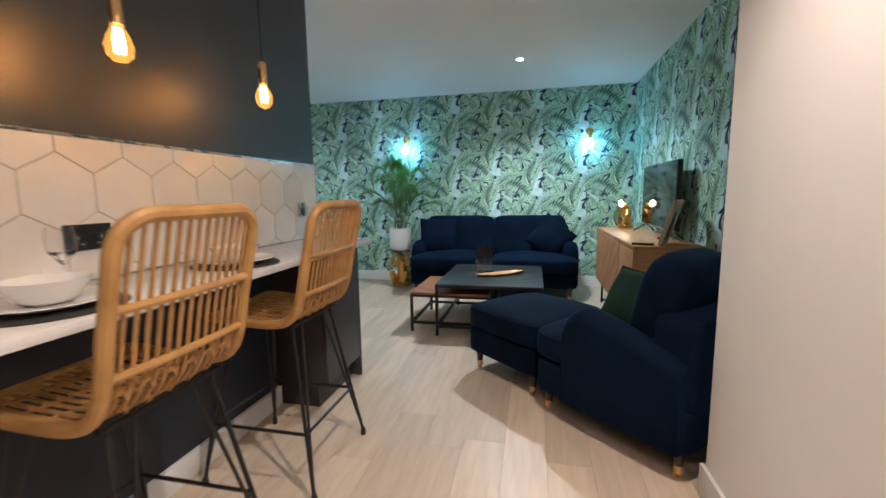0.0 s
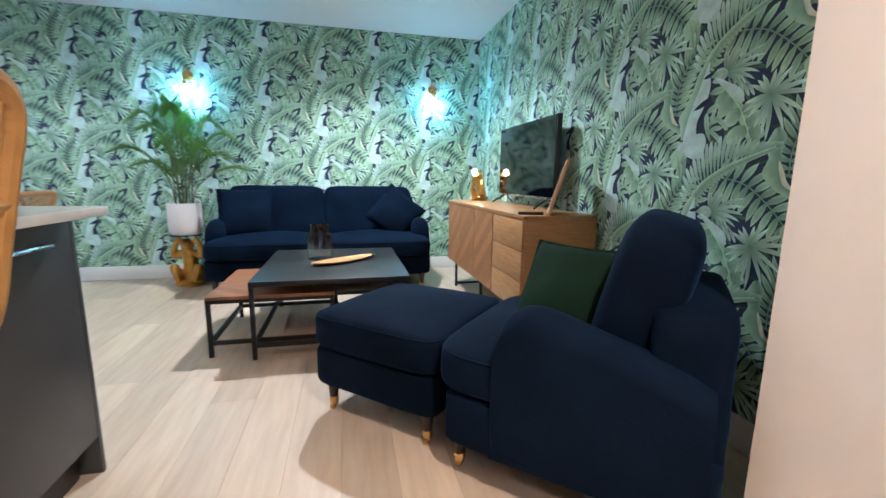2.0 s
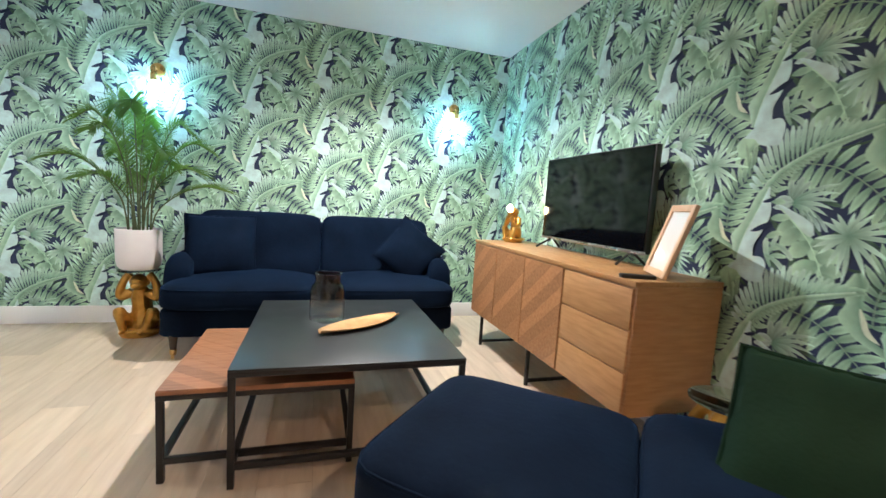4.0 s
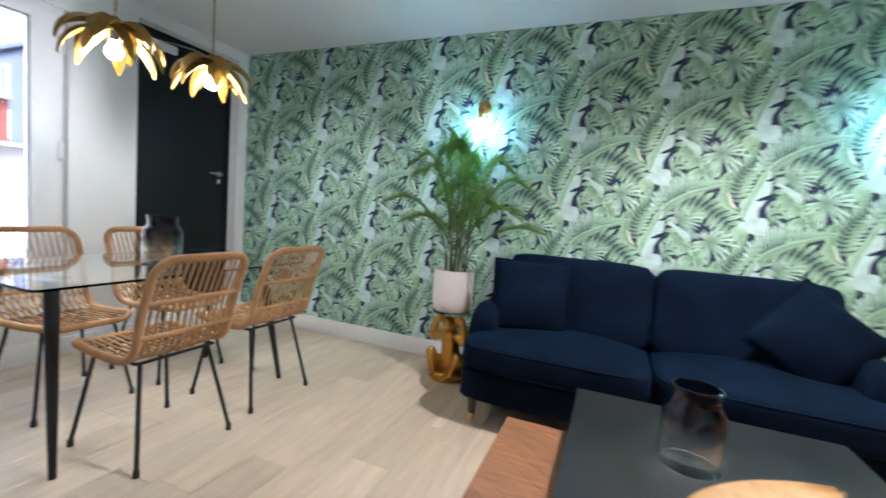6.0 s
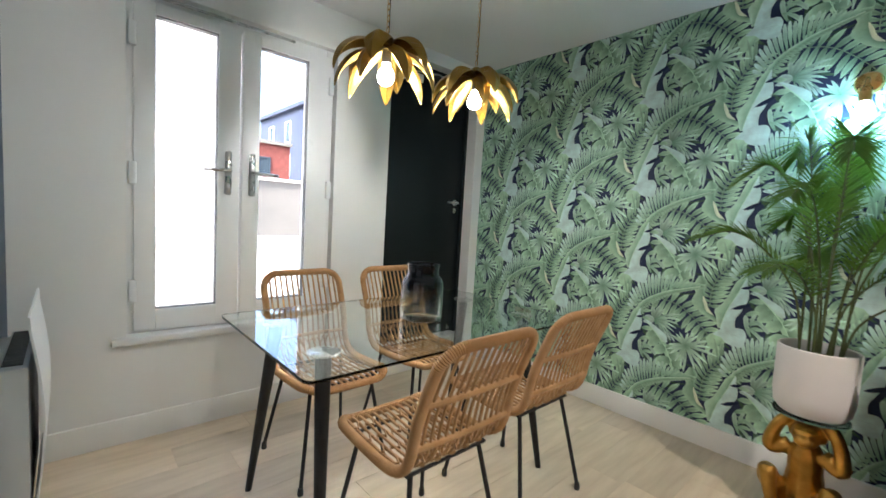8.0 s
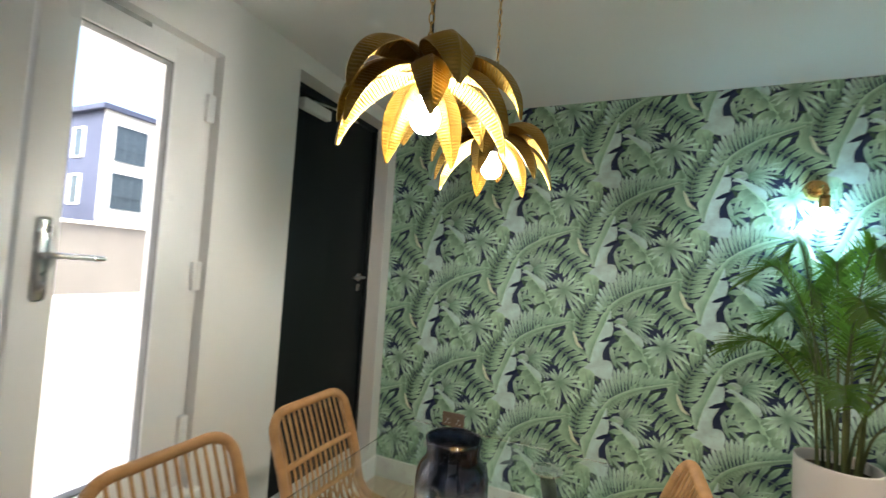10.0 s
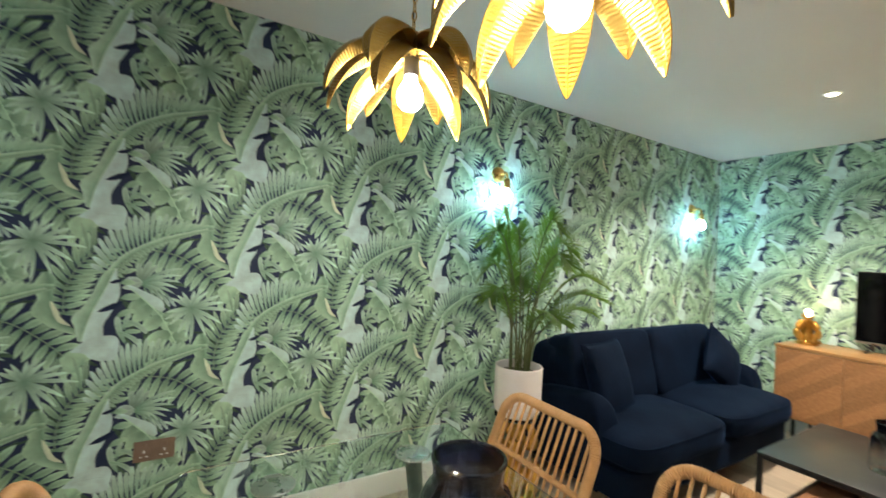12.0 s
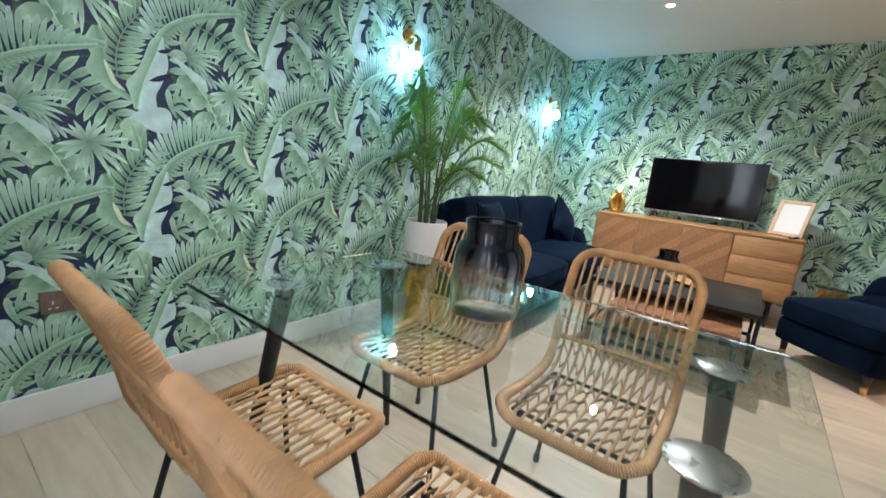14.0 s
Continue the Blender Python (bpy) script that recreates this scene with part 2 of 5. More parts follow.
GLASS_TOP = glass("clear_table_glass", (0.93, 0.985, 0.965), 0.0, 1.48)
GLASS_EDGE = glass("green_glass_edge", (0.45, 0.85, 0.75), 0.05, 1.48)
PANE_GLASS = glass("window_glass", (0.99, 1.0, 0.995), 0.0, 1.05)
VASE_GLASS = dipped_glass("smoky_to_clear_glass", (0.06, 0.065, 0.14), (0.97, 1.0, 1.0), 0.07, 0.165)
AMBER_GLASS = glass("amber_bulb_glass", (1.0, 0.55, 0.16), 0.0, 1.1)
# Faint orange emission put into the glass for filament light scattered in it.
AMBER_GLASS.node_tree.nodes["Principled BSDF"].inputs["Emission Color"].default_value = (1.0, 0.38, 0.05, 1)
AMBER_GLASS.node_tree.nodes["Principled BSDF"].inputs["Emission Strength"].default_value = 0.09
DARK_PANE = surf("dark_window_pane", (0.05, 0.07, 0.09), rough=0.1, bump=0)
WALL_GLOW = glow("cool_bulb_light", (0.47, 0.82, 1.0), WALL_BULB)
PENDANT_GLOW = glow("warm_bulb_light", (1.0, 0.93, 0.83), PENDANT_BULB)
AMBER_GLOW = glow("amber_filament_light", (1.0, 0.40, 0.08), AMBER_BULB)
LAMP_GLOW = glow("small_lamp_light", (1.0, 0.62, 0.28), LAMP_BULB)
DOWN_GLOW = glow("downlight_lens", (1.0, 0.83, 0.66), DOWNLIGHT)
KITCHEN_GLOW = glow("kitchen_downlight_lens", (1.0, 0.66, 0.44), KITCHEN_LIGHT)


# ---- building tools ----
def part(name, bm, material, parent=None, label="", smooth=True, at=None):
    """Links a bmesh as one mesh object, under a thing or a part."""
    me = bpy.data.meshes.new(name)
    bm.normal_update()
    bm.to_mesh(me)
    bm.free()
    for p in me.polygons:
        p.use_smooth = smooth
    if smooth:
        me.set_sharp_from_angle(angle=radians(38))
    me.materials.append(material)
    ob = new(name, me)
    if parent:
        ob.parent = parent
    if at is not None:
        ob.matrix_basis = at
    if label:
        ob["label"] = label
    return ob


def thing(name, m, label="", category="", group="", kind=""):
    ob = new(name)
    ob.empty_display_size = 0.1
    ob.matrix_basis = m
    return tagged(ob, label, category, group, kind)


def bx(x0, x1, y0, y1, z0, z1, bev=0.0, seg=2, bm=None):
    bm = bm or bmesh.new()
    r = bmesh.ops.create_cube(bm, size=1)
    for v in r["verts"]:
        v.co = Vector(((x0 + x1) / 2 + v.co.x * (x1 - x0), (y0 + y1) / 2 + v.co.y * (y1 - y0), (z0 + z1) / 2 + v.co.z * (z1 - z0)))
    if bev:
        es = list({e for v in r["verts"] for e in v.link_edges})
        bmesh.ops.bevel(bm, geom=es, offset=bev, segments=seg, affect="EDGES", profile=0.5)
    return bm


def tube(pts, r, seg=8, closed=False, bm=None, flat=1.0):
    """A round bar along points; r may be a list."""
    bm = bm or bmesh.new()
    pts = [Vector(p) for p in pts]
    n = len(pts)
    rs = r if isinstance(r, (list, tuple)) else [r] * n
    rings, up = [], None
    for i, p in enumerate(pts):
        a = pts[i - 1] if (i or closed) else p
        b = pts[(i + 1) % n] if (i < n - 1 or closed) else p
        t = (b - a).normalized()
        if up is None:
            up = Vector((0, 0, 1)) if abs(t.z) < 0.9 else Vector((1, 0, 0))
        side = t.cross(up).normalized()
        up = side.cross(t).normalized()
        rings.append([bm.verts.new(p + (side * math.cos(k * math.tau / seg) + up * flat * math.sin(k * math.tau / seg)) * rs[i]) for k in range(seg)])
    for i in range(n if closed else n - 1):
        a, b = rings[i], rings[(i + 1) % n]
        for k in range(seg):
            bm.faces.new((a[k], b[k], b[(k + 1) % seg], a[(k + 1) % seg]))
    if not closed:
        bm.faces.new(rings[0])
        bm.faces.new(rings[-1][::-1])
    bmesh.ops.recalc_face_normals(bm, faces=bm.faces)
    return bm


def lathe(prof, seg=32, bm=None, cap=True, cx=0, cy=0):
    """Turns a profile of (radius, height) round the upright axis."""
    bm = bm or bmesh.new()
    rings = [[bm.verts.new((cx + r * math.cos(k * math.tau / seg), cy + r * math.sin(k * math.tau / seg), z)) for k in range(seg)] for r, z in prof]
    for a, b in zip(rings, rings[1:]):
        for k in range(seg):
            bm.faces.new((a[k], a[(k + 1) % seg], b[(k + 1) % seg], b[k]))
    if cap:
        bm.faces.new(rings[0][::-1])
        bm.faces.new(rings[-1])
    bmesh.ops.recalc_face_normals(bm, faces=bm.faces)
    return bm


def ball(c, r, bm=None, seg=16, scale=(1, 1, 1)):
    bm = bm or bmesh.new()
    m = Matrix.Translation(c) @ Matrix.Diagonal((*scale, 1))
    bmesh.ops.create_uvsphere(bm, u_segments=seg, v_segments=max(6, seg // 2), radius=r, matrix=m)
    return bm


def puff(sx, sy, sz, e=7.0, crown=0.0, n=10, c=(0, 0, 0), m=None):
    """A stuffed block with soft edges and a domed top."""
    bm = bmesh.new()
    bmesh.ops.create_cube(bm, size=2)
    bmesh.ops.subdivide_edges(bm, edges=bm.edges[:], cuts=n, use_grid_fill=True)
    for v in bm.verts:
        x, y, z = v.co
        x, y, z = (math.copysign(1 - (1 - abs(q)) ** 1.6, q) for q in (x, y, z))
        k = (abs(x) ** e + abs(y) ** e + abs(z) ** e) ** (1 / e)
        x, y, z = x / k, y / k, z / k
        up = crown * (1 - x * x) * (1 - y * y) * (z > 0)
        w = noise.noise(Vector((x * 2.1 + c[0], y * 2.1 + c[1], z * 2 + sx))) * 0.004
        v.co = Vector((c[0] + x * sx / 2 + w, c[1] + y * sy / 2 + w, c[2] + z * sz / 2 + up + w))
        if m:
            v.co = m @ v.co
    return bm


def pillow(s, t, n=18):
    """A square scatter cushion with pinched corners, lying flat."""
    bm = bmesh.new()
    for side in (1, -1):
        g = [[None] * (n + 1) for _ in range(n + 1)]
        for i in range(n + 1):
            for j in range(n + 1):
                u, v = 2 * i / n - 1, 2 * j / n - 1
                h = t / 2 * ((1 - u * u) * (1 - v * v)) ** 0.42 + 0.004 * noise.noise(Vector((u * 2, v * 2, s + side)))
                pin = 1 - 0.055 * (1 - u * u) * abs(v) ** 2 if abs(v) > abs(u) else 1 - 0.055 * (1 - v * v) * abs(u) ** 2
                g[i][j] = bm.verts.new((u * s / 2 * pin, v * s / 2 * pin, side * max(h, 0.004)))
        for i in range(n):
            for j in range(n):
                f = (g[i][j], g[i + 1][j], g[i + 1][j + 1], g[i][j + 1])
                bm.faces.new(f if side > 0 else f[::-1])
    bmesh.ops.remove_doubles(bm, verts=bm.verts, dist=0.009)
    return bm


def spline(pts, per=8, closed=False):
    """A smooth curve through points."""
    pts = [Vector(p) for p in pts]
    n, out = len(pts), []
    for i in range(n if closed else n - 1):
        p = [pts[(i + k) % n] if closed else pts[min(max(i + k, 0), n - 1)] for k in (-1, 0, 1, 2)]
        for s in range(per):
            t = s / per
            out.append(0.5 * ((2 * p[1]) + (p[2] - p[0]) * t + (2 * p[0] - 5 * p[1] + 4 * p[2] - p[3]) * t * t + (3 * p[1] - p[0] - 3 * p[2] + p[3]) * t ** 3))
    if not closed:
        out.append(pts[-1])
    return out


def structure(name, bm, material, label, category="wall", parent=None, smooth=False):
    return tagged(part(name, bm, material, parent, "", smooth), label, category, "", "structure")


# ---- the rooms ----
WEST, EAST, NORTH, CEIL = -2.90, 2.23, 5.84, 2.435
TILE_X, SOUTH_DINING, JAMB_X, JAMB_Y, END_Y = -0.375, 3.0, 1.73, 2.06, -1.8

floor = structure("floor", bx(WEST - 0.4, EAST + 0.2, END_Y - 0.1, NORTH + 0.15, -0.2, -0.008), FLOOR_GAP, "pale oak laminate plank floor", "floor")
structure("ceiling", bx(WEST - 0.3, EAST + 0.2, END_Y - 0.1, NORTH + 0.15, CEIL, CEIL + 0.2), CEILING_PAINT, "smooth white painted ceiling", "ceiling")
wall_north = structure("wall_north", bx(WEST, EAST + 0.2, NORTH, NORTH + 0.15, 0, CEIL), NAVY_PAPER, "wall papered with a green tropical leaf print on navy")
wall_east = structure("wall_east", bx(EAST, EAST + 0.2, JAMB_Y, NORTH, 0, CEIL), NAVY_PAPER, "wall papered with a green tropical leaf print on navy")
structure("wall_return", bx(JAMB_X + 0.15, EAST + 0.2, JAMB_Y - 0.15, JAMB_Y, 0, CEIL), WHITE_PAINT, "short white painted return wall")
structure("wall_passage", bx(JAMB_X, JAMB_X + 0.15, END_Y, JAMB_Y, 0, CEIL), WHITE_PAINT, "plain white painted passage wall")
# Added wall behind the start of the walk, never in view; shuts out the sky.
structure("unseen_wall_south", bx(TILE_X - 0.15, JAMB_X + 0.15, END_Y - 0.15, END_Y, 0, CEIL), WHITE_PAINT, "unseen plain white wall added to close off the kitchen")
wall_kitchen = structure("wall_kitchen", bx(TILE_X - 0.12, TILE_X, END_Y, SOUTH_DINING, 0, CEIL), NAVY_PAINT, "dark navy painted kitchen wall above white hexagon tiles")
# dining side wall with a doorway
DX0, DX1 = -1.66, -0.86
for nm, a in (("wall_dining_west", (WEST, DX0, SOUTH_DINING - 0.12, SOUTH_DINING, 0, CEIL)), ("wall_dining_east", (DX1, TILE_X - 0.12, SOUTH_DINING - 0.12, SOUTH_DINING, 0, CEIL)), ("wall_dining_lintel", (DX0, DX1, SOUTH_DINING - 0.12, SOUTH_DINING, 2.04, CEIL))):
    structure(nm, bx(*a), BLUE_PAINT, "navy blue painted wall beside the dining table")
# west wall with the patio door and the black door
PY0, PY1, PZ0, PZ1 = 3.40, 4.465, 0.53, 2.20
BY0, BY1, BZ0, BZ1 = 4.875, 5.745, 0.19, 2.345
WX = WEST - 0.28
for nm, a in (("wall_west_low", (WX, WEST, SOUTH_DINING - 0.12, PY1, 0, PZ0 - 0.035)), ("wall_west_south", (WX, WEST, SOUTH_DINING - 0.12, PY0, PZ0 - 0.035, CEIL)), ("wall_west_head", (WX, WEST, PY0, PY1, PZ1, CEIL)),
              ("wall_west_pier", (WX, WEST, PY1, BY0, 0, CEIL)), ("wall_west_door_head", (WX, WEST, BY0, BY1, BZ1, CEIL)), ("wall_west_door_foot", (WX, WEST, BY0, BY1, 0, BZ0)), ("wall_west_corner", (WX, WEST, BY1, NORTH + 0.15, 0, CEIL))):
    structure(nm, bx(*a), WHITE_PAINT, "white painted window wall")

# skirting boards
for nm, a in (("baseboard_north", (WEST, EAST, NORTH - 0.018, NORTH, 0, 0.13)), ("baseboard_east", (EAST - 0.018, EAST, JAMB_Y, NORTH - 0.018, 0, 0.13)), ("baseboard_west", (WEST, WEST + 0.018, SOUTH_DINING + 0.018, NORTH - 0.018, 0, 0.13)),
              ("baseboard_dining", (WEST, DX0 - 0.07, SOUTH_DINING, SOUTH_DINING + 0.018, 0, 0.13)), ("baseboard_dining_end", (DX1 + 0.07, TILE_X, SOUTH_DINING, SOUTH_DINING + 0.018, 0, 0.13)), ("baseboard_passage", (JAMB_X - 0.018, JAMB_X, END_Y, JAMB_Y + 0.018, 0, 0.13)), ("baseboard_return", (JAMB_X, EAST - 0.018, JAMB_Y, JAMB_Y + 0.018, 0, 0.13)),
              ("baseboard_bar", (TILE_X, TILE_X + 0.07, END_Y, 2.40, 0, 0.11))):
    structure(nm, bx(*a, bev=0.006), GLOSS_WHITE, "white painted skirting board", "skirting", smooth=True)


# ---- printed wallpaper ----
LEAF_DARK, LEAF_MID, LEAF_SAGE = np.array((0.075, 0.165, 0.105)), np.array((0.25, 0.44, 0.30)), np.array((0.45, 0.66, 0.47))
LEAF_MINT, LEAF_AQUA, LEAF_CREAM = np.array((0.58, 0.79, 0.66)), np.array((0.60, 0.79, 0.76)), np.array((0.72, 0.78, 0.60))


class Print:
    """Collects flat leaves of one repeat, each a hair above the last."""

    def __init__(self):
        self.v, self.f, self.c, self.layer = [], [], [], 0.0004

    def strip(self, mid, half, cm0, cm1, ce0, ce1, skew=1.0):
        """A leaf along a middle line: colours of midrib and edge, from base to tip."""
        mid = np.asarray(mid, float)
        n = len(mid)
        d = np.gradient(mid, axis=0)
        d /= np.linalg.norm(d, axis=1)[:, None] + 1e-9
        nr = np.stack([-d[:, 1], d[:, 0]], 1)
        k0 = len(self.v)
        for i in range(n):
            t = i / (n - 1)
            for side, w in ((-1, half[i] * skew), (0, 0), (1, half[i])):
                self.v.append((*(mid[i] + nr[i] * w * side), self.layer))
                a, b = (cm0, cm1) if side == 0 else (ce0, ce1)
                self.c.append(a * (1 - t) + b * t)
        for i in range(n - 1):
            for s in (0, 1):
                a = k0 + 3 * i + s
                self.f.append((a, a + 1, a + 4, a + 3))
        self.layer += 0.000022

    def blade(self, p, ang, length, width, bend, base, tip, n=6, shade=0.75, blunt=False):
        t = np.linspace(0, 1, n)
        a = ang + bend * t
        step = length / (n - 1)
        mid = np.array(p) + np.concatenate([[(0, 0)], np.cumsum(np.stack([np.cos(a[:-1]), np.sin(a[:-1])], 1) * step, 0)])
        half = width / 2 * np.sin(np.pi * np.clip(t * 0.93 + 0.07, 0, 1)) ** 0.75
        if blunt:
            half = width / 2 * np.clip(0.35 + 1.3 * t, 0, 1)
        half[-1] = width * 0.22 if blunt else 0.0003
        self.strip(mid, half, base * shade, tip * shade, base, tip)

    def sheet(self, one, two, c0, c1, d0, d1, n=20):
        """A broad leaf between two edges: colours of the first and the second edge, from base to tip."""
        one, two = curve(one, n), curve(two, n)
        k0 = len(self.v)
        for i in range(n):
            t = i / (n - 1)
            ca, cb = c0 * (1 - t) + c1 * t, d0 * (1 - t) + d1 * t
            for f in (0.0, 0.35, 0.7, 1.0):
                self.v.append((*(one[i] * (1 - f) + two[i] * f), self.layer))
                self.c.append((ca * (1 - f) + cb * f) * (1 + 0.07 * math.sin(9 * t + 4 * f)))
        for i in range(n - 1):
            for j in range(3):
                a = k0 + 4 * i + j
                self.f.append((a, a + 1, a + 5, a + 4))
        self.layer += 0.000022

    def frond(self, rib, count, left, right, width, base, tip, stem, rnd, bend=0.25):
        """A feathered frond along a rib; left and right: (lean, length) at its start and end."""
        rib = curve(rib, count)
        d = np.gradient(rib, axis=0)
        for i in range(count):
            u = i / (count - 1)
            a = math.atan2(d[i, 1], d[i, 0])
            for s, ((l0, n0), (l1, n1)) in ((1, left), (-1, right)):
                tone = rnd.uniform(0.85, 1.2)
                self.blade(rib[i], a + s * (l0 + (l1 - l0) * u) + rnd.uniform(-0.07, 0.07), (n0 + (n1 - n0) * u) * rnd.uniform(0.9, 1.1), width, -s * bend, base * tone, tip * tone)
        self.strip(rib, np.full(count, 0.0022), *(4 * [stem]))


def curve(pts, n):
    """n points at even steps of a smooth curve through a few."""
    p = np.array([tuple(v)[:2] for v in spline([(x, y, 0) for x, y in pts], 10)])
    d = np.concatenate([[0], np.cumsum(np.linalg.norm(np.diff(p, axis=0), axis=1))])
    g = np.linspace(0, d[-1], n)
    return np.stack([np.interp(g, d, p[:, 0]), np.interp(g, d, p[:, 1])], 1)


PRINT_NAVY = np.array((0.011, 0.024, 0.072))


def repeat_of_leaves():
    """One repeat of the print; the pale heart-shaped leaf is at its origin."""
    q = Print()
    rnd = random.Random(4)
    # shadowy leaves behind
    for k in range(40):
        q.blade((rnd.uniform(-0.26, 0.27), rnd.uniform(-0.2, 0.33)), rnd.uniform(0, 6.3), rnd.uniform(0.07, 0.12), rnd.uniform(0.010, 0.018), rnd.uniform(-0.6, 0.6), LEAF_DARK * 0.5, LEAF_MID * rnd.uniform(0.25, 0.6))
    # upright feathered frond
    q.frond([(-0.121, 0.142), (-0.122, 0.213), (-0.107, 0.278), (-0.081, 0.331), (-0.040, 0.388)], 12, ((1.35, 0.075), (0.7, 0.120)), ((1.50, 0.080), (0.95, 0.100)), 0.0215, LEAF_MID * 0.75, LEAF_SAGE * 1.28, LEAF_SAGE * 0.55, rnd)
    # drooping feathered frond
    q.frond([(0.140, -0.128), (0.224, -0.142), (0.287, -0.173), (0.368, -0.241), (0.432, -0.312)], 12, ((1.35, 0.096), (1.1, 0.078)), ((1.95, 0.108), (1.1, 0.084)), 0.0280, LEAF_MID * 0.75, LEAF_SAGE * 1.28, LEAF_SAGE * 0.5, rnd)
    # waved leaf, a dark fold and a cream edge
    q.sheet([(-0.190, 0.300), (-0.215, 0.240), (-0.196, 0.205), (-0.214, 0.150), (-0.165, 0.098), (-0.130, 0.078), (-0.070, 0.050)], [(-0.178, 0.305), (-0.158, 0.262), (-0.162, 0.225), (-0.152, 0.180), (-0.142, 0.130), (-0.112, 0.098), (-0.060, 0.070)], LEAF_SAGE * 1.05, LEAF_SAGE * 0.95, LEAF_MID * 0.7, LEAF_MID * 0.8)
    q.sheet([(-0.176, 0.305), (-0.164, 0.262), (-0.166, 0.225), (-0.156, 0.170)], [(-0.170, 0.308), (-0.145, 0.275), (-0.152, 0.240), (-0.150, 0.175)], LEAF_MID * 0.8, LEAF_MID * 0.7, LEAF_SAGE, LEAF_MID)
    q.sheet([(-0.160, 0.192), (-0.155, 0.160), (-0.136, 0.112), (-0.098, 0.092)], [(-0.157, 0.193), (-0.138, 0.158), (-0.126, 0.128), (-0.096, 0.094)], LEAF_CREAM, LEAF_CREAM * 0.85, LEAF_CREAM * 1.1, LEAF_CREAM)
    # small curled palm
    for a, ln, w in ((100, 0.085, 0.022), (78, 0.100, 0.024), (60, 0.095, 0.020)):
        q.blade((0.117, 0.259), radians(a), ln, w, -0.2, LEAF_MID * 0.55, LEAF_MINT * 0.85, blunt=True)
    for k in range(7):
        q.blade((0.117, 0.257), radians(44 - 11 * k), 0.165 - 0.009 * k, 0.0145, -0.75, LEAF_DARK * 1.6, LEAF_MINT * (1.25 if k % 2 else 0.98), 8, 0.88)
    for k in range(5):
        q.blade((0.128 + 0.017 * k, 0.245 - 0.004 * k), radians(-62 + 3 * k), 0.082, 0.0125, -0.2, LEAF_MID * 0.8, LEAF_AQUA * 0.95, blunt=True)
    for a, ln in ((150, 0.062), (205, 0.070)):
        q.blade((0.122, 0.262), radians(a), ln, 0.030, 0.7 if a < 180 else -0.4, LEAF_MINT * 0.7, LEAF_AQUA)
    # broad lobed leaf
    rib = curve([(0.085, 0.240), (0.166, 0.157), (0.206, 0.103), (0.255, -0.005)], 16)
    q.sheet([(0.100, 0.205), (0.140, 0.150), (0.185, 0.095), (0.245, -0.010)], [(0.120, 0.215), (0.190, 0.150), (0.225, 0.105), (0.262, 0.000)], LEAF_MID, LEAF_SAGE, LEAF_MID, LEAF_SAGE)
    for i, a, ln, w in ((3, 240, 0.075, 0.050), (5, 236, 0.088, 0.056), (8, 228, 0.086, 0.060), (12, 212, 0.100, 0.066), (9, 38, 0.062, 0.048), (11, 18, 0.082, 0.060), (13, -2, 0.066, 0.056), (14, -40, 0.060, 0.044)):
        q.blade(rib[i], radians(a), ln, w, -0.35, LEAF_MID * 0.75, LEAF_SAGE * (1.35 if i in (12, 8, 11) else 1.1), 9, 0.85)
    q.sheet([(0.068, 0.262), (0.133, 0.228), (0.190, 0.192), (0.208, 0.150)], [(0.080, 0.240), (0.125, 0.197), (0.160, 0.163), (0.196, 0.140)], LEAF_AQUA, LEAF_AQUA * 0.92, LEAF_AQUA * 0.85, LEAF_MINT * 0.85)
    q.strip(rib, np.full(16, 0.0020), *(4 * [LEAF_SAGE * 1.15]))
    # fan palm with a dark heart
    for k in range(18):
        a = 150 - k * 19.2
        ln = np.interp(a, (-200, -171, -144, -120, -87, -71, -38, -1, 14, 32, 52, 106, 150), (0.09, 0.105, 0.112, 0.118, 0.165, 0.158, 0.145, 0.168, 0.152, 0.142, 0.105, 0.080, 0.090))
        pale = 1.32 if -60 < a < 60 else 1.12
        q.blade((0.304, 0.155), radians(a + 3 * (k % 3 - 1)), ln * (1 - 0.08 * (k % 2)), 0.0160, -0.24 if -90 < a < 100 else 0.14, LEAF_MID * 0.7, LEAF_MINT * pale * (1.12 if k % 2 else 0.98), 9, 0.9)
    # short leaves between the banana leaf and the lobed one
    for p, a, ln, w in (((0.100, 0.150), 196, 0.062, 0.026), ((0.118, 0.205), 176, 0.066, 0.030), ((0.098, 0.262), 168, 0.056, 0.024), ((0.120, 0.100), 190, 0.068, 0.022), ((0.128, 0.060), 172, 0.060, 0.020), ((0.100, 0.318), 190, 0.058, 0.020)):
        q.blade(p, radians(a), ln, w, 0.35, LEAF_SAGE * 1.1, LEAF_MID * 0.9, 7, 0.85)
    # narrow curled blades beside the heart
    for p, a, ln, w, bend in (((0.078, 0.016), 118, 0.115, 0.022, -0.5), ((0.060, 0.108), -8, 0.110, 0.020, -1.0), ((0.052, 0.060), -18, 0.100, 0.018, -0.8), ((0.072, 0.070), 92, 0.070, 0.016, -0.7)):
        q.blade(p, radians(a), ln, w, bend, LEAF_MID, LEAF_MINT * 0.92, 8, 0.8, True)
    # big arching leaf: pale feathers above its rib, a green body below it
    rib = curve([(0.004, -0.225), (0.032, -0.179), (0.086, -0.129), (0.188, -0.074), (0.350, -0.022)], 26)
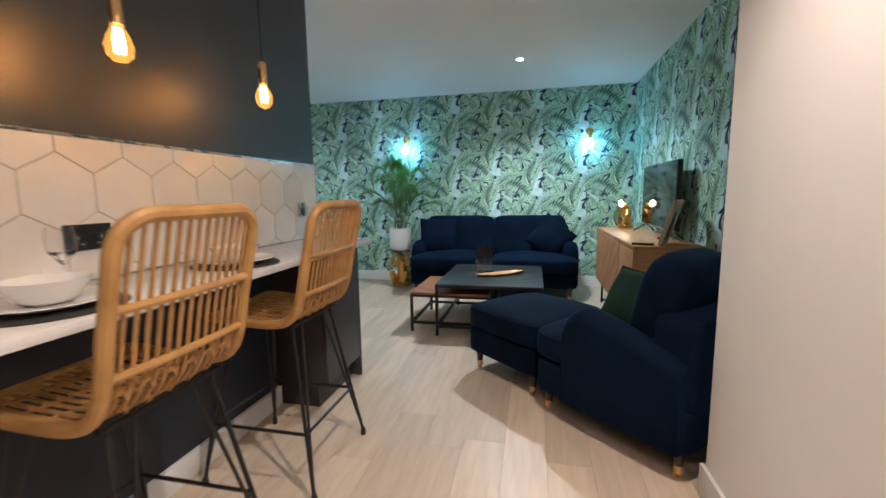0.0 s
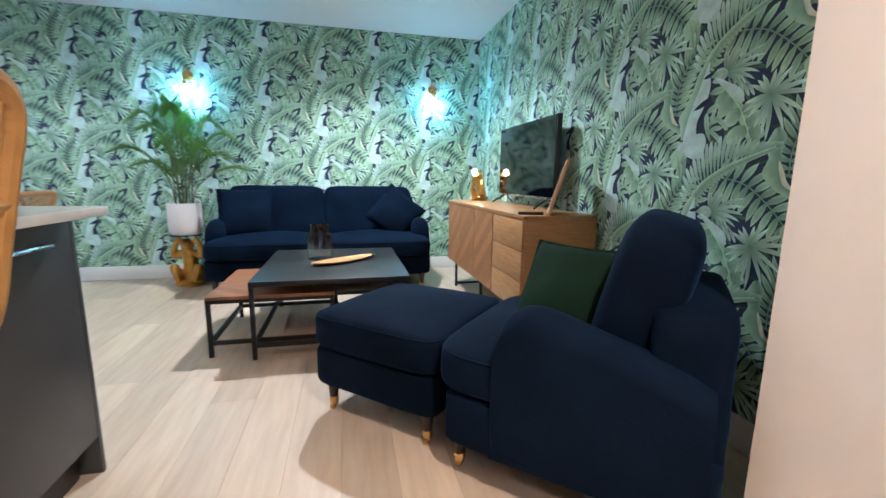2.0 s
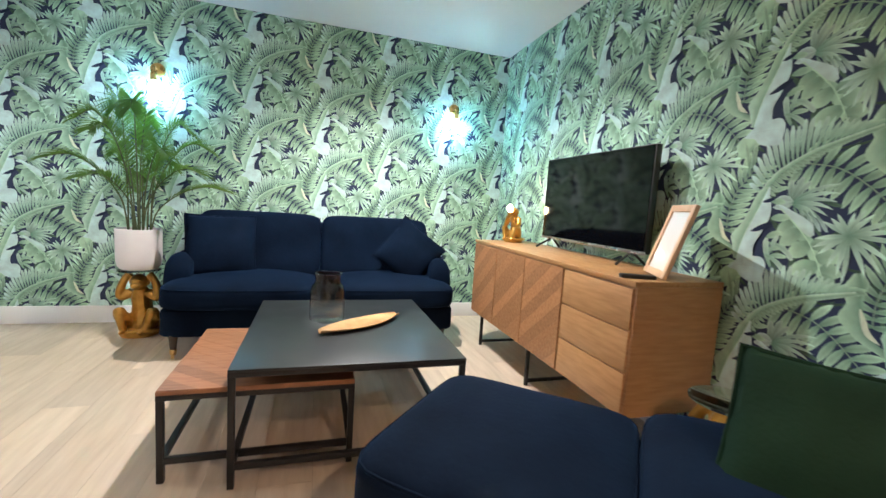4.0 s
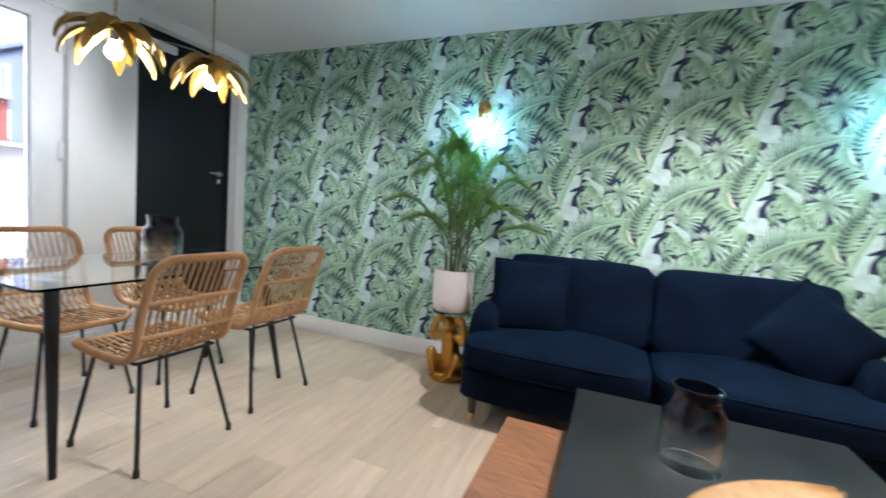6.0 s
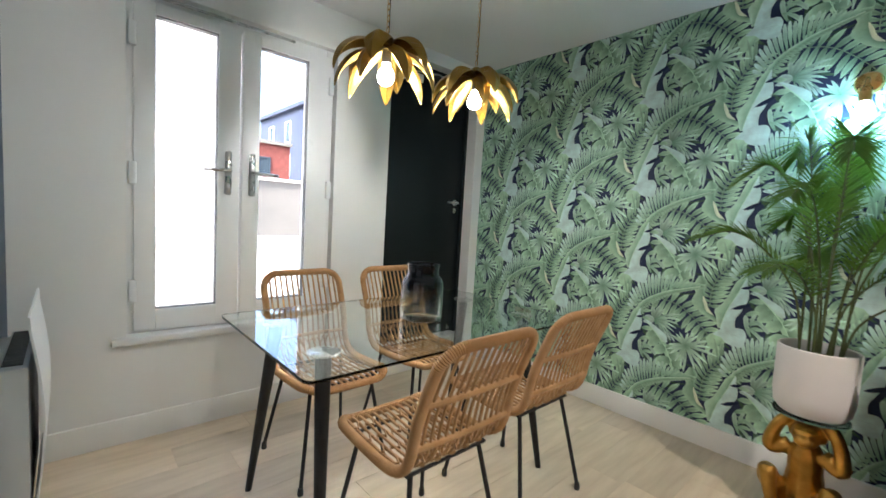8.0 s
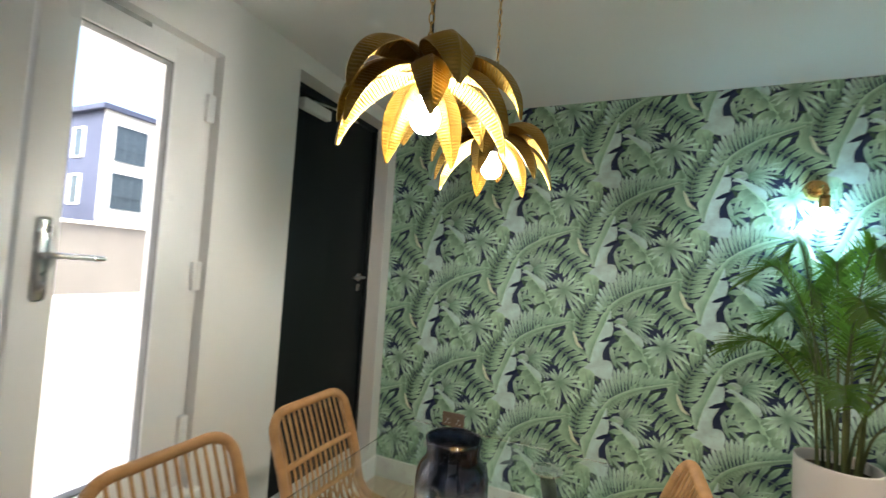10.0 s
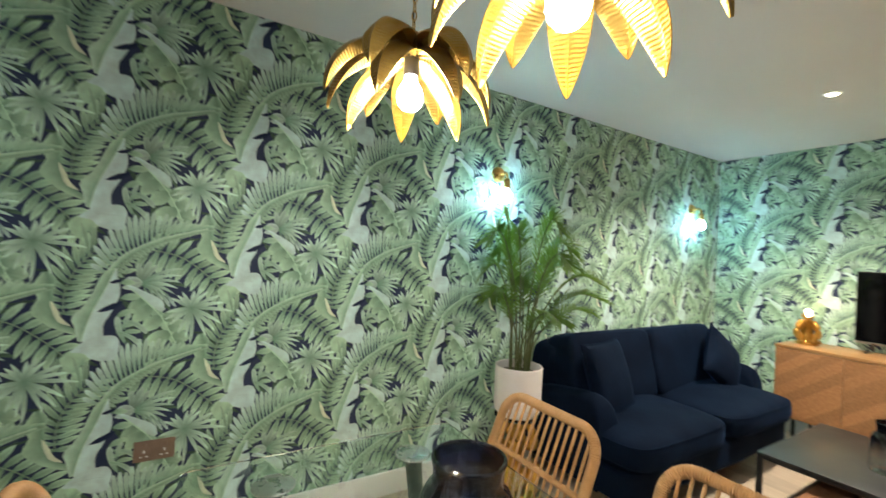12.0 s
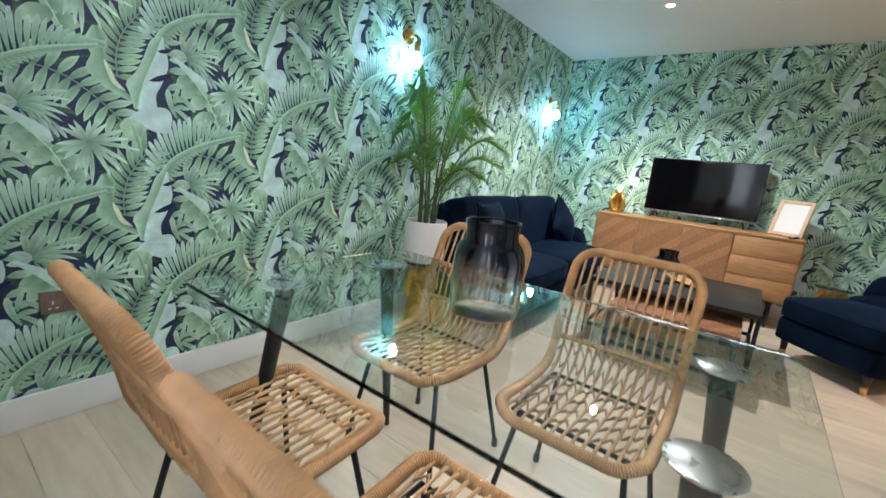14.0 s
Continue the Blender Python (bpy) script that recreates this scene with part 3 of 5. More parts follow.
    for k in range(26):
        u = k / 25
        a = np.interp(u, (0, 0.1, 0.3, 0.45, 0.6, 0.75, 1), (152, 128, 106, 96, 80, 62, 30))
        ln = np.interp(u, (0, 0.1, 0.3, 0.45, 0.6, 0.75, 1), (0.06, 0.105, 0.135, 0.130, 0.100, 0.068, 0.030))
        tip = LEAF_AQUA * (1.12 - 0.25 * u) * (1 - u) + LEAF_SAGE * u
        q.blade(rib[k], radians(a), ln * (1 - 0.1 * (k % 3 == 1)), 0.0172, -0.18, LEAF_MID * 1.05, tip * (1.12 if k % 2 else 0.96), 7, 0.9, u < 0.6)
        q.blade(rib[k], radians(-40 + 36 * u), 0.062 * (1 - 0.5 * u), 0.0165, 0.15, LEAF_MID * 0.85, LEAF_SAGE)
    low = rib + np.stack([np.linspace(0.013, 0.003, 26), np.linspace(-0.009, -0.006, 26)], 1)
    q.sheet(rib[::5], low[::5], LEAF_SAGE * 0.95, LEAF_SAGE, LEAF_MID * 1.1, LEAF_SAGE * 0.8)
    q.strip(rib, np.linspace(0.0026, 0.0010, 26), *(4 * [LEAF_MINT * 0.9]))
    # banana leaf: a green half and a pale half with two tears
    mid = [(0.034, 0.322), (0.020, 0.285), (0.005, 0.241), (-0.031, 0.152), (-0.042, 0.118), (-0.052, 0.080), (-0.062, 0.030)]
    q.sheet([(0.028, 0.322), (-0.006, 0.302), (-0.036, 0.226), (-0.064, 0.168), (-0.096, 0.125), (-0.086, 0.090), (-0.072, 0.030)], mid, LEAF_SAGE * 1.05, LEAF_MINT * 0.95, LEAF_MID * 1.05, LEAF_MID * 1.15)
    q.sheet(mid, [(0.038, 0.322), (0.040, 0.285), (0.050, 0.250), (0.050, 0.205), (0.026, 0.140), (0.004, 0.090), (0.012, 0.020)], LEAF_AQUA * 0.98, LEAF_AQUA * 1.05, LEAF_AQUA * 0.9, LEAF_AQUA * 0.95)
    q.blade((0.062, 0.279), radians(205), 0.050, 0.016, -0.3, PRINT_NAVY, PRINT_NAVY)
    q.blade((0.062, 0.186), radians(212), 0.090, 0.022, -0.25, PRINT_NAVY, PRINT_NAVY)
    q.strip(curve(mid, 20), np.full(20, 0.0016), *(4 * [LEAF_MINT]))
    # heart leaf and its folded half
    q.sheet([(-0.124, -0.036), (-0.100, -0.008), (-0.072, 0.004), (-0.040, -0.010)], [(-0.120, -0.052), (-0.106, -0.078), (-0.086, -0.094), (-0.050, -0.060)], LEAF_SAGE * 0.95, LEAF_SAGE * 1.2, LEAF_SAGE * 1.2, LEAF_MID)
    q.blade((-0.084, -0.030), radians(-72), 0.115, 0.014, -0.15, LEAF_SAGE, LEAF_MID)
    q.sheet([(-0.094, -0.006), (-0.046, 0.036), (0.000, 0.048), (0.042, 0.048), (0.060, 0.016), (0.053, -0.036)], [(-0.088, -0.012), (-0.052, -0.018), (-0.036, -0.036), (-0.006, -0.050), (0.018, -0.052), (0.046, -0.050)], LEAF_AQUA * 0.9, LEAF_AQUA, LEAF_AQUA * 1.02, LEAF_AQUA * 0.92)
    q.blade((-0.070, 0.004), radians(8), 0.110, 0.0022, -0.3, LEAF_AQUA * 0.8, LEAF_AQUA * 0.85, 6, 1.0)
    return np.array(q.v), np.array(q.f), np.array(q.c)


def paper(name, wall, length, u0, v0, to_world):
    """Covers a wall of that length with repeats, half dropped, and trims them at its edges. (u0, v0): one heart leaf."""
    tv, tf, tc = repeat_of_leaves()
    vs, fs, cs, k = [], [], [], 0
    for i in range(-14, 15):
        for j in range(-12, 13):
            du, dv = u0 + 0.525 * i, v0 + 0.265 * i + 0.53 * j
            if not (-0.5 < du < length + 0.35 and -0.45 < dv < CEIL + 0.4):
                continue
            v = tv + np.array((du, dv, 0.0000004 * (k % 7)))
            mid = v[tf].mean(1)
            keep = (mid[:, 0] > 0) & (mid[:, 0] < length) & (mid[:, 1] > 0.1) & (mid[:, 1] < CEIL)
            v[:, 0], v[:, 1] = np.clip(v[:, 0], 0, length), np.clip(v[:, 1], 0.1, CEIL)
            vs.append(v), cs.append(tc), fs.append(tf[keep] + k * len(tv))
            k += 1
    v, c = np.concatenate(vs), np.concatenate(cs)
    me = bpy.data.meshes.new(name)
    me.from_pydata(to_world(v).tolist(), [], np.concatenate(fs).tolist())
    at = me.color_attributes.new("Col", "FLOAT_COLOR", "POINT")
    at.data.foreach_set("color", np.concatenate([c, np.ones((len(c), 1))], 1).astype(np.float32).ravel())
    me.materials.append(PAPER)
    ob = new(name, me)
    ob.parent = wall
    return tagged(ob, "green and aqua tropical leaf print on navy paper", "", "", "stuff")


paper("leaf_print", wall_north, EAST - WEST, -2.03 - WEST, 1.184, lambda v: np.stack([WEST + v[:, 0], NORTH - v[:, 2], v[:, 1]], 1))
paper("leaf_print", wall_east, NORTH - JAMB_Y, 1.935, 1.67, lambda v: np.stack([EAST - v[:, 2], NORTH - v[:, 0], v[:, 1]], 1))


# ---- patio door, black door, inner door ----
def patio_door():
    ob = thing("patio_door", pose(0, 0, 0), "white double glazed patio doors, closed, with steel lever handles", "door", "", "structure")
    x0, x1 = WEST - 0.12, WEST - 0.05
    fr = bx(x0, x1, PY0, PY0 + 0.05, PZ0, PZ1, 0.004)
    for a in ((PY1 - 0.05, PY1, PZ0, PZ1), (PY0 + 0.05, PY1 - 0.05, PZ1 - 0.06, PZ1), (PY0 + 0.05, PY1 - 0.05, PZ0, PZ0 + 0.02)):
        bx(x0, x1, *a, 0.004, bm=fr)
    part("door_frame", fr, UPVC, ob)
    mid = 3.915
    for a, b, g0, g1, hy, s in ((PY0 + 0.03, mid - 0.006, 3.52, 3.80, 3.85, -1), (mid + 0.006, PY1 - 0.03, 4.015, 4.30, 3.975, 1)):
        z0, z1 = PZ0 + 0.015, PZ1 - 0.045
        h0, h1 = 0.648, 2.10
        lx0, lx1 = WEST - 0.115, WEST - 0.035
        lf = bx(lx0, lx1, a, g0, z0, z1, 0.005)
        for c in ((g1, b, z0, z1), (g0, g1, z0, h0), (g0, g1, h1, z1)):
            bx(lx0, lx1, *c, 0.003, bm=lf)
        leaf = part("door_leaf", lf, UPVC, ob)
        gk = bmesh.new()
        for c in ((g0 - 0.002, g0 + 0.003, h0, h1), (g1 - 0.003, g1 + 0.002, h0, h1), (g0, g1, h0 - 0.002, h0 + 0.006), (g0, g1, h1 - 0.006, h1 + 0.002)):
            bx(lx0 + 0.03, lx1 - 0.012, *c, bm=gk)
        part("gasket", gk, GASKET, leaf)
        pane = part("pane", bx(WEST - 0.082, WEST - 0.076, g0, g1, h0, h1), PANE_GLASS, leaf)
        pane.visible_shadow = False
        hz = 1.385
        part("handle_plate", bx(lx1, lx1 + 0.012, hy - 0.016, hy + 0.016, hz - 0.13, hz + 0.11, 0.012, 3), CHROME, leaf)
        hd = tube(spline([(lx1 + 0.01, hy, hz), (lx1 + 0.05, hy, hz), (lx1 + 0.055, hy + s * 0.02, hz), (lx1 + 0.055, hy + s * 0.13, hz - 0.004)], 5), 0.0095, 10)
        part("lever", hd, CHROME, leaf)
        part("thumb_turn", ball((lx1 + 0.02, hy, hz - 0.085), 0.013, scale=(1, 0.6, 1.2)), CHROME, leaf)
        for z in (0.75, 1.33, 1.98):
            y = a - 0.004 if s < 0 else b + 0.004
            part("hinge", bx(lx1 - 0.004, lx1 + 0.022, y - 0.016, y + 0.016, z - 0.055, z + 0.055, 0.006), UPVC, leaf)
    part("trickle_vent", bx(WEST - 0.028, WEST - 0.02, 3.5, 4.2, PZ1 - 0.03, PZ1 - 0.015, 0.002), CHROME, ob)


patio_door()
structure("window_sill", bx(WX + 0.15, WEST + 0.035, 3.34, 4.50, PZ0 - 0.035, PZ0, 0.006), GLOSS_WHITE, "white painted window board under the patio doors", "sill", smooth=True)


def black_door():
    ob = thing("door_black", pose(0, 0, 0), "closed black painted door with a steel lever and a door closer", "door", "", "structure")
    x = WEST - 0.12
    lf = part("door_leaf", bx(x - 0.045, x, BY0 + 0.032, BY1 - 0.032, BZ0 + 0.01, BZ1 - 0.035, 0.003), DOOR_BLACK, ob)
    fr = bx(x - 0.06, x + 0.02, BY0, BY0 + 0.03, BZ0, BZ1, 0.002)
    bx(x - 0.06, x + 0.02, BY1 - 0.03, BY1, BZ0, BZ1, 0.002, bm=fr)
    bx(x - 0.06, x + 0.02, BY0 + 0.03, BY1 - 0.03, BZ1 - 0.03, BZ1, 0.002, bm=fr)
    part("door_frame", fr, DOOR_BLACK, ob)
    y, z = 5.655, 1.324
    part("rose", lathe([(0.026, 0), (0.026, 0.008), (0.022, 0.01)], 20), CHROME, lf, at=pose(x, y, z, 0, 90, 0))
    part("lever", tube(spline([(x + 0.005, y, z), (x + 0.045, y, z), (x + 0.05, y - 0.02, z), (x + 0.05, y - 0.12, z)], 5), 0.009, 10), CHROME, lf)
    part("lock", bx(x, x + 0.008, y - 0.012, y + 0.012, z - 0.09, z - 0.045, 0.008, 3), CHROME, lf)
    part("closer_body", bx(x, x + 0.045, 5.0, 5.22, BZ1 - 0.135, BZ1 - 0.075, 0.008), GLOSS_WHITE, lf, "white door closer body")
    part("closer_arm", tube([(x + 0.03, 5.08, BZ1 - 0.07), (x + 0.07, 5.34, BZ1 - 0.05), (x + 0.02, 5.5, BZ1 - 0.04)], 0.01, 6, flat=0.5), CHROME, lf)


black_door()


def inner_door():
    ob = thing("door_inner", pose(0, 0, 0), "closed white panelled inner door with white frame", "door", "", "structure")
    y = SOUTH_DINING
    fr = bx(DX0 - 0.07, DX0, y - 0.12, y + 0.018, 0, 2.04, 0.005)
    bx(DX1, DX1 + 0.07, y - 0.12, y + 0.018, 0, 2.04, 0.005, bm=fr)
    bx(DX0 - 0.07, DX1 + 0.07, y + 0.001, y + 0.018, 2.04, 2.11, 0.005, bm=fr)
    part("architrave", fr, GLOSS_WHITE, ob)
    lf = part("door_leaf", bx(DX0, DX1, y - 0.06, y - 0.02, 0.005, 2.04, 0.002), GLOSS_WHITE, ob)
    part("lever", tube(spline([(DX0 + 0.07, y - 0.02, 1.0), (DX0 + 0.07, y + 0.035, 1.0), (DX0 + 0.09, y + 0.04, 1.0), (DX0 + 0.19, y + 0.04, 1.0)], 5), 0.009, 8), CHROME, lf)


inner_door()

# ---- outside ----
structure("ground", bx(-90, WX, -60, 80, -8.2, -8, 0), RENDER_GREY, "grey ground far below the terrace", "ground")
terrace = structure("terrace", bx(-11.5, WX, -4, 16, -0.2, 0.40), RENDER_GREY, "roof terrace deck outside the patio doors", "terrace")
slab = bpy.data.meshes.new("paving_slab")
b_ = bx(-0.298, 0.298, -0.298, 0.298, 0, 0.03, 0.004, 1)
b_.to_mesh(slab)
b_.free()
slab.materials.append(TERRACE)
for i in range(14):
    for j in range(21):
        s_ = new("paving_slab", slab)
        s_.parent, s_.matrix_basis = terrace, pose(WX - 0.31 - 0.6 * i, -1.6 + 0.6 * j, 0.402)
structure("parapet_west", bx(-11.8, -11.5, 3.6, 16, -0.2, 1.86), RENDER_GREY, "beige rendered parapet wall", "parapet")
structure("parapet_coping", bx(-11.86, -11.44, 3.6, 16, 1.86, 1.93), RENDER_WHITE, "pale coping stones on the parapet", "parapet")
structure("terrace_wall", bx(-8.4, -8.0, -8, 5.2, -0.2, 7.0), RENDER_WHITE, "tall white rendered wall beside the terrace", "wall")
structure("terrace_wall_plinth", bx(-8.0, -7.93, -8, 5.2, 0.43, 0.80), RENDER_GREY, "grey plinth at the foot of the white wall", "wall")


def opening(parent, face, a0, a1, z0, z1, at, bars):
    """A framed window on a south (y) or east (x) face, with upright bars."""
    def slab(u0, u1, v0, v1, d0, d1, bm=None):
        return bx(u0, u1, at - d1, at - d0, v0, v1, bm=bm) if face == "south" else bx(at + d0, at + d1, u0, u1, v0, v1, bm=bm)
    w = part("window", slab(a0, a1, z0, z1, -0.05, 0.03), DARK_PANE, parent, smooth=False)
    f = slab(a0 - 0.09, a0, z0 - 0.09, z1 + 0.09, 0, 0.08)
    slab(a1, a1 + 0.09, z0 - 0.09, z1 + 0.09, 0, 0.08, f)
    slab(a0, a1, z1, z1 + 0.09, 0, 0.08, f)
    slab(a0, a1, z0 - 0.09, z0, 0, 0.08, f)
    for k in range(1, bars + 1):
        u = a0 + (a1 - a0) * k / (bars + 1)
        slab(u - 0.04, u + 0.04, z0, z1, 0.03, 0.08, f)
    if bars:
        slab(a0, a1, z0 + (z1 - z0) * 0.33, z0 + (z1 - z0) * 0.33 + 0.06, 0.03, 0.079, f)
    part("window_frame", f, UPVC if face == "south" else DARK_PANE, w, smooth=False)


def apartment_building():
    ob = thing("apartment_building", pose(-36, 23, -8), "blue-grey clad apartment building with a white rendered end", "building")
    hx, hy, hz = 7.25, 5.8, 17.3
    part("wall", bx(-hx, hx - 0.02, -hy, hy, 0, hz), CLAD_BLUE, ob, "blue-grey cladding", smooth=False)
    part("end_wall", bx(hx - 0.02, hx + 0.06, -hy - 0.06, hy, 0, hz), RENDER_WHITE, ob, "white render", smooth=False)
    part("roof", bx(-hx - 0.2, hx + 0.3, -hy - 0.3, hy + 0.2, hz, hz + 0.30), CLAD_BLUE, ob, "blue roof edge", smooth=False)
    for z in (6.25, 9.0, 11.9, 14.7):
        for x in (-4.6, -0.8, 4.3):
            opening(ob, "south", x, x + 0.95, z, z + 1.65, -hy, 0)
        for y in (-5.2, -1.9, 1.4):
            opening(ob, "east", y, y + 1.55, z - 0.15, z + 1.75, hx + 0.06, 2)


def brick_building():
    ob = thing("brick_building", pose(-29, 12.4, -8), "low red brick building beyond the terrace", "building")
    part("wall", bx(-2, 2, -1.1, 1.3, 0, 13.0), BRICK_RED, ob, smooth=False)
    part("roof", bx(-2.15, 2.15, -1.2, 1.4, 13.0, 13.2), RENDER_GREY, ob, smooth=False)
    for z in (8.6, 11.1):
        opening(ob, "east", -0.55, 0.0, z, z + 1.0, 2.0, 0)


apartment_building()
brick_building()
vent = bx(-0.15, 0.15, -0.10, 0.10, 0, 0.11, 0.006)
for v_ in vent.verts:
    if v_.co.z > 0.05:
        v_.co.x, v_.co.y = v_.co.x * 0.8, v_.co.y * 0.55
tagged(part("roof_vent", vent, GASKET, at=pose(-3.86, 4.74, 0.432, 0, 0, 25)), "dark grey wedge-shaped vent box on the terrace", "roof vent")


# ---- large furniture ----
def sofa(m, width, depth, cushions, label, back_h=0.86, soft=9.0, fall=0.02):
    ob = thing("sofa" if cushions > 1 else "armchair", m, label, "sofa" if cushions > 1 else "armchair")
    hw = width / 2
    part("base", puff(width, depth - 0.05, 0.175, 14, 0, 8, (0, depth / 2 + 0.005, 0.2225)), VELVET, ob)
    cw = width / cushions
    for i in range(cushions):
        c = -hw + cw * (i + 0.5)
        seat = part("seat_cushion", puff(cw - 0.006, depth * 0.78, 0.16, 6, 0.05, 12, (c, depth * 0.39 - 0.02, 0.385)), VELVET, ob)
        for z in (0.330, 0.440):
            piping(seat, (cw - 0.006) * 0.982, depth * 0.78 * 0.982, z, (c, depth * 0.39 - 0.02), 6)
    inner = width - 0.22
    bw = inner / cushions
    part("back_frame", puff(inner + 0.1, 0.20, back_h - 0.18, 10, 0.0, 8, (0, depth - 0.12, 0.16 + (back_h - 0.18) / 2)), VELVET, ob)
    for i in range(cushions):
        c = -inner / 2 + bw * (i + 0.5)
        t = pose(c, depth * 0.70, 0.655, -14, 0, 0)
        part("back_cushion", puff(bw - 0.004, 0.23, 0.49, soft, 0.0, 12, (0, 0, 0), t), VELVET, ob)
    for s in (-1, 1):
        prof = spline([(0.225, 0.18), (0.215, 0.46), (0.225, 0.555), (0.262, 0.608), (0.34, 0.63), (0.5, 0.63 - fall), (0.7, 0.62 - 2.2 * fall), (depth - 0.06, 0.62 - 3.2 * fall)], 6)
        bm = bmesh.new()
        rings = []
        for p in prof:
            y, top = p[0], p[1]
            ring = []
            for k in range(13):
                a = math.pi * k / 12
                ring.append(bm.verts.new((s * (hw - 0.072) + 0.080 * math.cos(a), y, max(0.15, top - 0.07 + 0.07 * math.sin(a)))))
            ring = [bm.verts.new((s * (hw - 0.072) + 0.072, y, 0.14))] + ring + [bm.verts.new((s * (hw - 0.072) - 0.072, y, 0.14))]
            rings.append(ring)
        for a, b in zip(rings, rings[1:]):
            for k in range(14):
                bm.faces.new((a[k], a[k + 1], b[k + 1], b[k]))
        bm.faces.new(rings[0])
        bm.faces.new(rings[-1][::-1])
        bmesh.ops.recalc_face_normals(bm, faces=bm.faces)
        part("armrest", bm, VELVET, ob)
    for x in (-hw + 0.09, hw - 0.09):
        for y in (0.07, depth - 0.09):
            sofa_leg(ob, x, y)
    return ob


def piping(cushion, sx, sy, z, c, e):
    """A corded seam round a seat cushion."""
    pts = []
    for k in range(64):
        a = math.tau * k / 64
        x, y = math.cos(a), math.sin(a)
        r = (abs(x) ** e + abs(y) ** e) ** (-1 / e)
        pts.append((c[0] + sx / 2 * x * r, c[1] + sy / 2 * y * r, z))
    part("piping", tube(pts, 0.0045, 6, True), VELVET, cushion)


def sofa_leg(ob, x, y, h=0.14):
    leg = part("leg", lathe([(0.017, 0.055), (0.02, 0.08), (0.024, 0.12), (0.03, h + 0.01)], 14, cx=x, cy=y), DARK_WOOD, ob, "turned dark wooden leg")
    part("brass_cap", lathe([(0.013, 0.022), (0.019, 0.03), (0.021, 0.055), (0.0185, 0.06)], 14, cx=x, cy=y), BRASS, leg, "brass castor cup")
    part("castor", lathe([(0.006, -0.009), (0.0145, -0.007), (0.0145, 0.007), (0.006, 0.009)], 14), BRASS, leg, at=pose(x, y - 0.006, 0.0147, 0, 90, 0))


sofa(pose(0.602, 4.93, 0), 1.90, 0.87, 2, "dark blue velvet two-seater sofa with brass castors against the papered wall")
CHAIR_TURN = -43
OTT = Vector((1.085, 3.12, 0))
U_, V_ = Vector((math.cos(radians(CHAIR_TURN)), math.sin(radians(CHAIR_TURN)), 0)), Vector((-math.sin(radians(CHAIR_TURN)), math.cos(radians(CHAIR_TURN)), 0))
c_ = OTT + U_ * 0.335
sofa(pose(c_.x, c_.y, 0, 0, 0, CHAIR_TURN - 90), 0.80, 0.84, 1, "dark blue velvet armchair set across the corner", 0.70, 4.2, 0.04)


def footstool():
    ob = thing("footstool", pose(OTT.x, OTT.y, 0, 0, 0, CHAIR_TURN), "blue velvet footstool on turned legs before the armchair", "footstool")
    part("base", puff(0.60, 0.64, 0.17, 14, 0, 8, (0, 0, 0.215)), VELVET, ob)
    seat = part("seat_cushion", puff(0.63, 0.66, 0.15, 8, 0.035, 12, (0, 0, 0.37)), VELVET, ob)
    for z in (0.312, 0.428):
        piping(seat, 0.63 * 0.986, 0.66 * 0.986, z, (0, 0), 8)
    for x in (-0.24, 0.24):
        for y in (-0.26, 0.26):
            sofa_leg(ob, x, y)


footstool()


def scatter(m, s, t, material, label):
    ob = part("cushion", pillow(s, t), material)
    ob.matrix_basis = m
    n = 40
    pts = []
    for k in range(n):
        a = 4 * k / n
        e, f = int(a), a % 1
        u, v = ((2 * f - 1, -1), (1, 2 * f - 1), (1 - 2 * f, 1), (-1, 1 - 2 * f))[e]
        pin = 1 - 0.055 * (1 - u * u) * abs(v) ** 2 if abs(v) > abs(u) else 1 - 0.055 * (1 - v * v) * abs(u) ** 2
        pts.append((u * s / 2 * pin, v * s / 2 * pin, 0))
    part("piping", tube(pts, 0.006, 6, True), material, ob)
    return tagged(ob, label, "cushion")


scatter(pose(-0.06, 5.32, 0.67, 72, 0, 10), 0.44, 0.15, VELVET, "dark blue velvet scatter cushion leaning on the sofa back")
scatter(pose(1.26, 5.30, 0.66, 68, 38, -12), 0.42, 0.14, VELVET, "dark blue velvet scatter cushion tipped on its corner")
g_ = OTT + U_ * 0.66 + V_ * 0.02
scatter(pose(g_.x, g_.y, 0.585, 62, 0, -62), 0.38, 0.13, GREEN_VELVET, "dark green velvet piped cushion on the armchair")


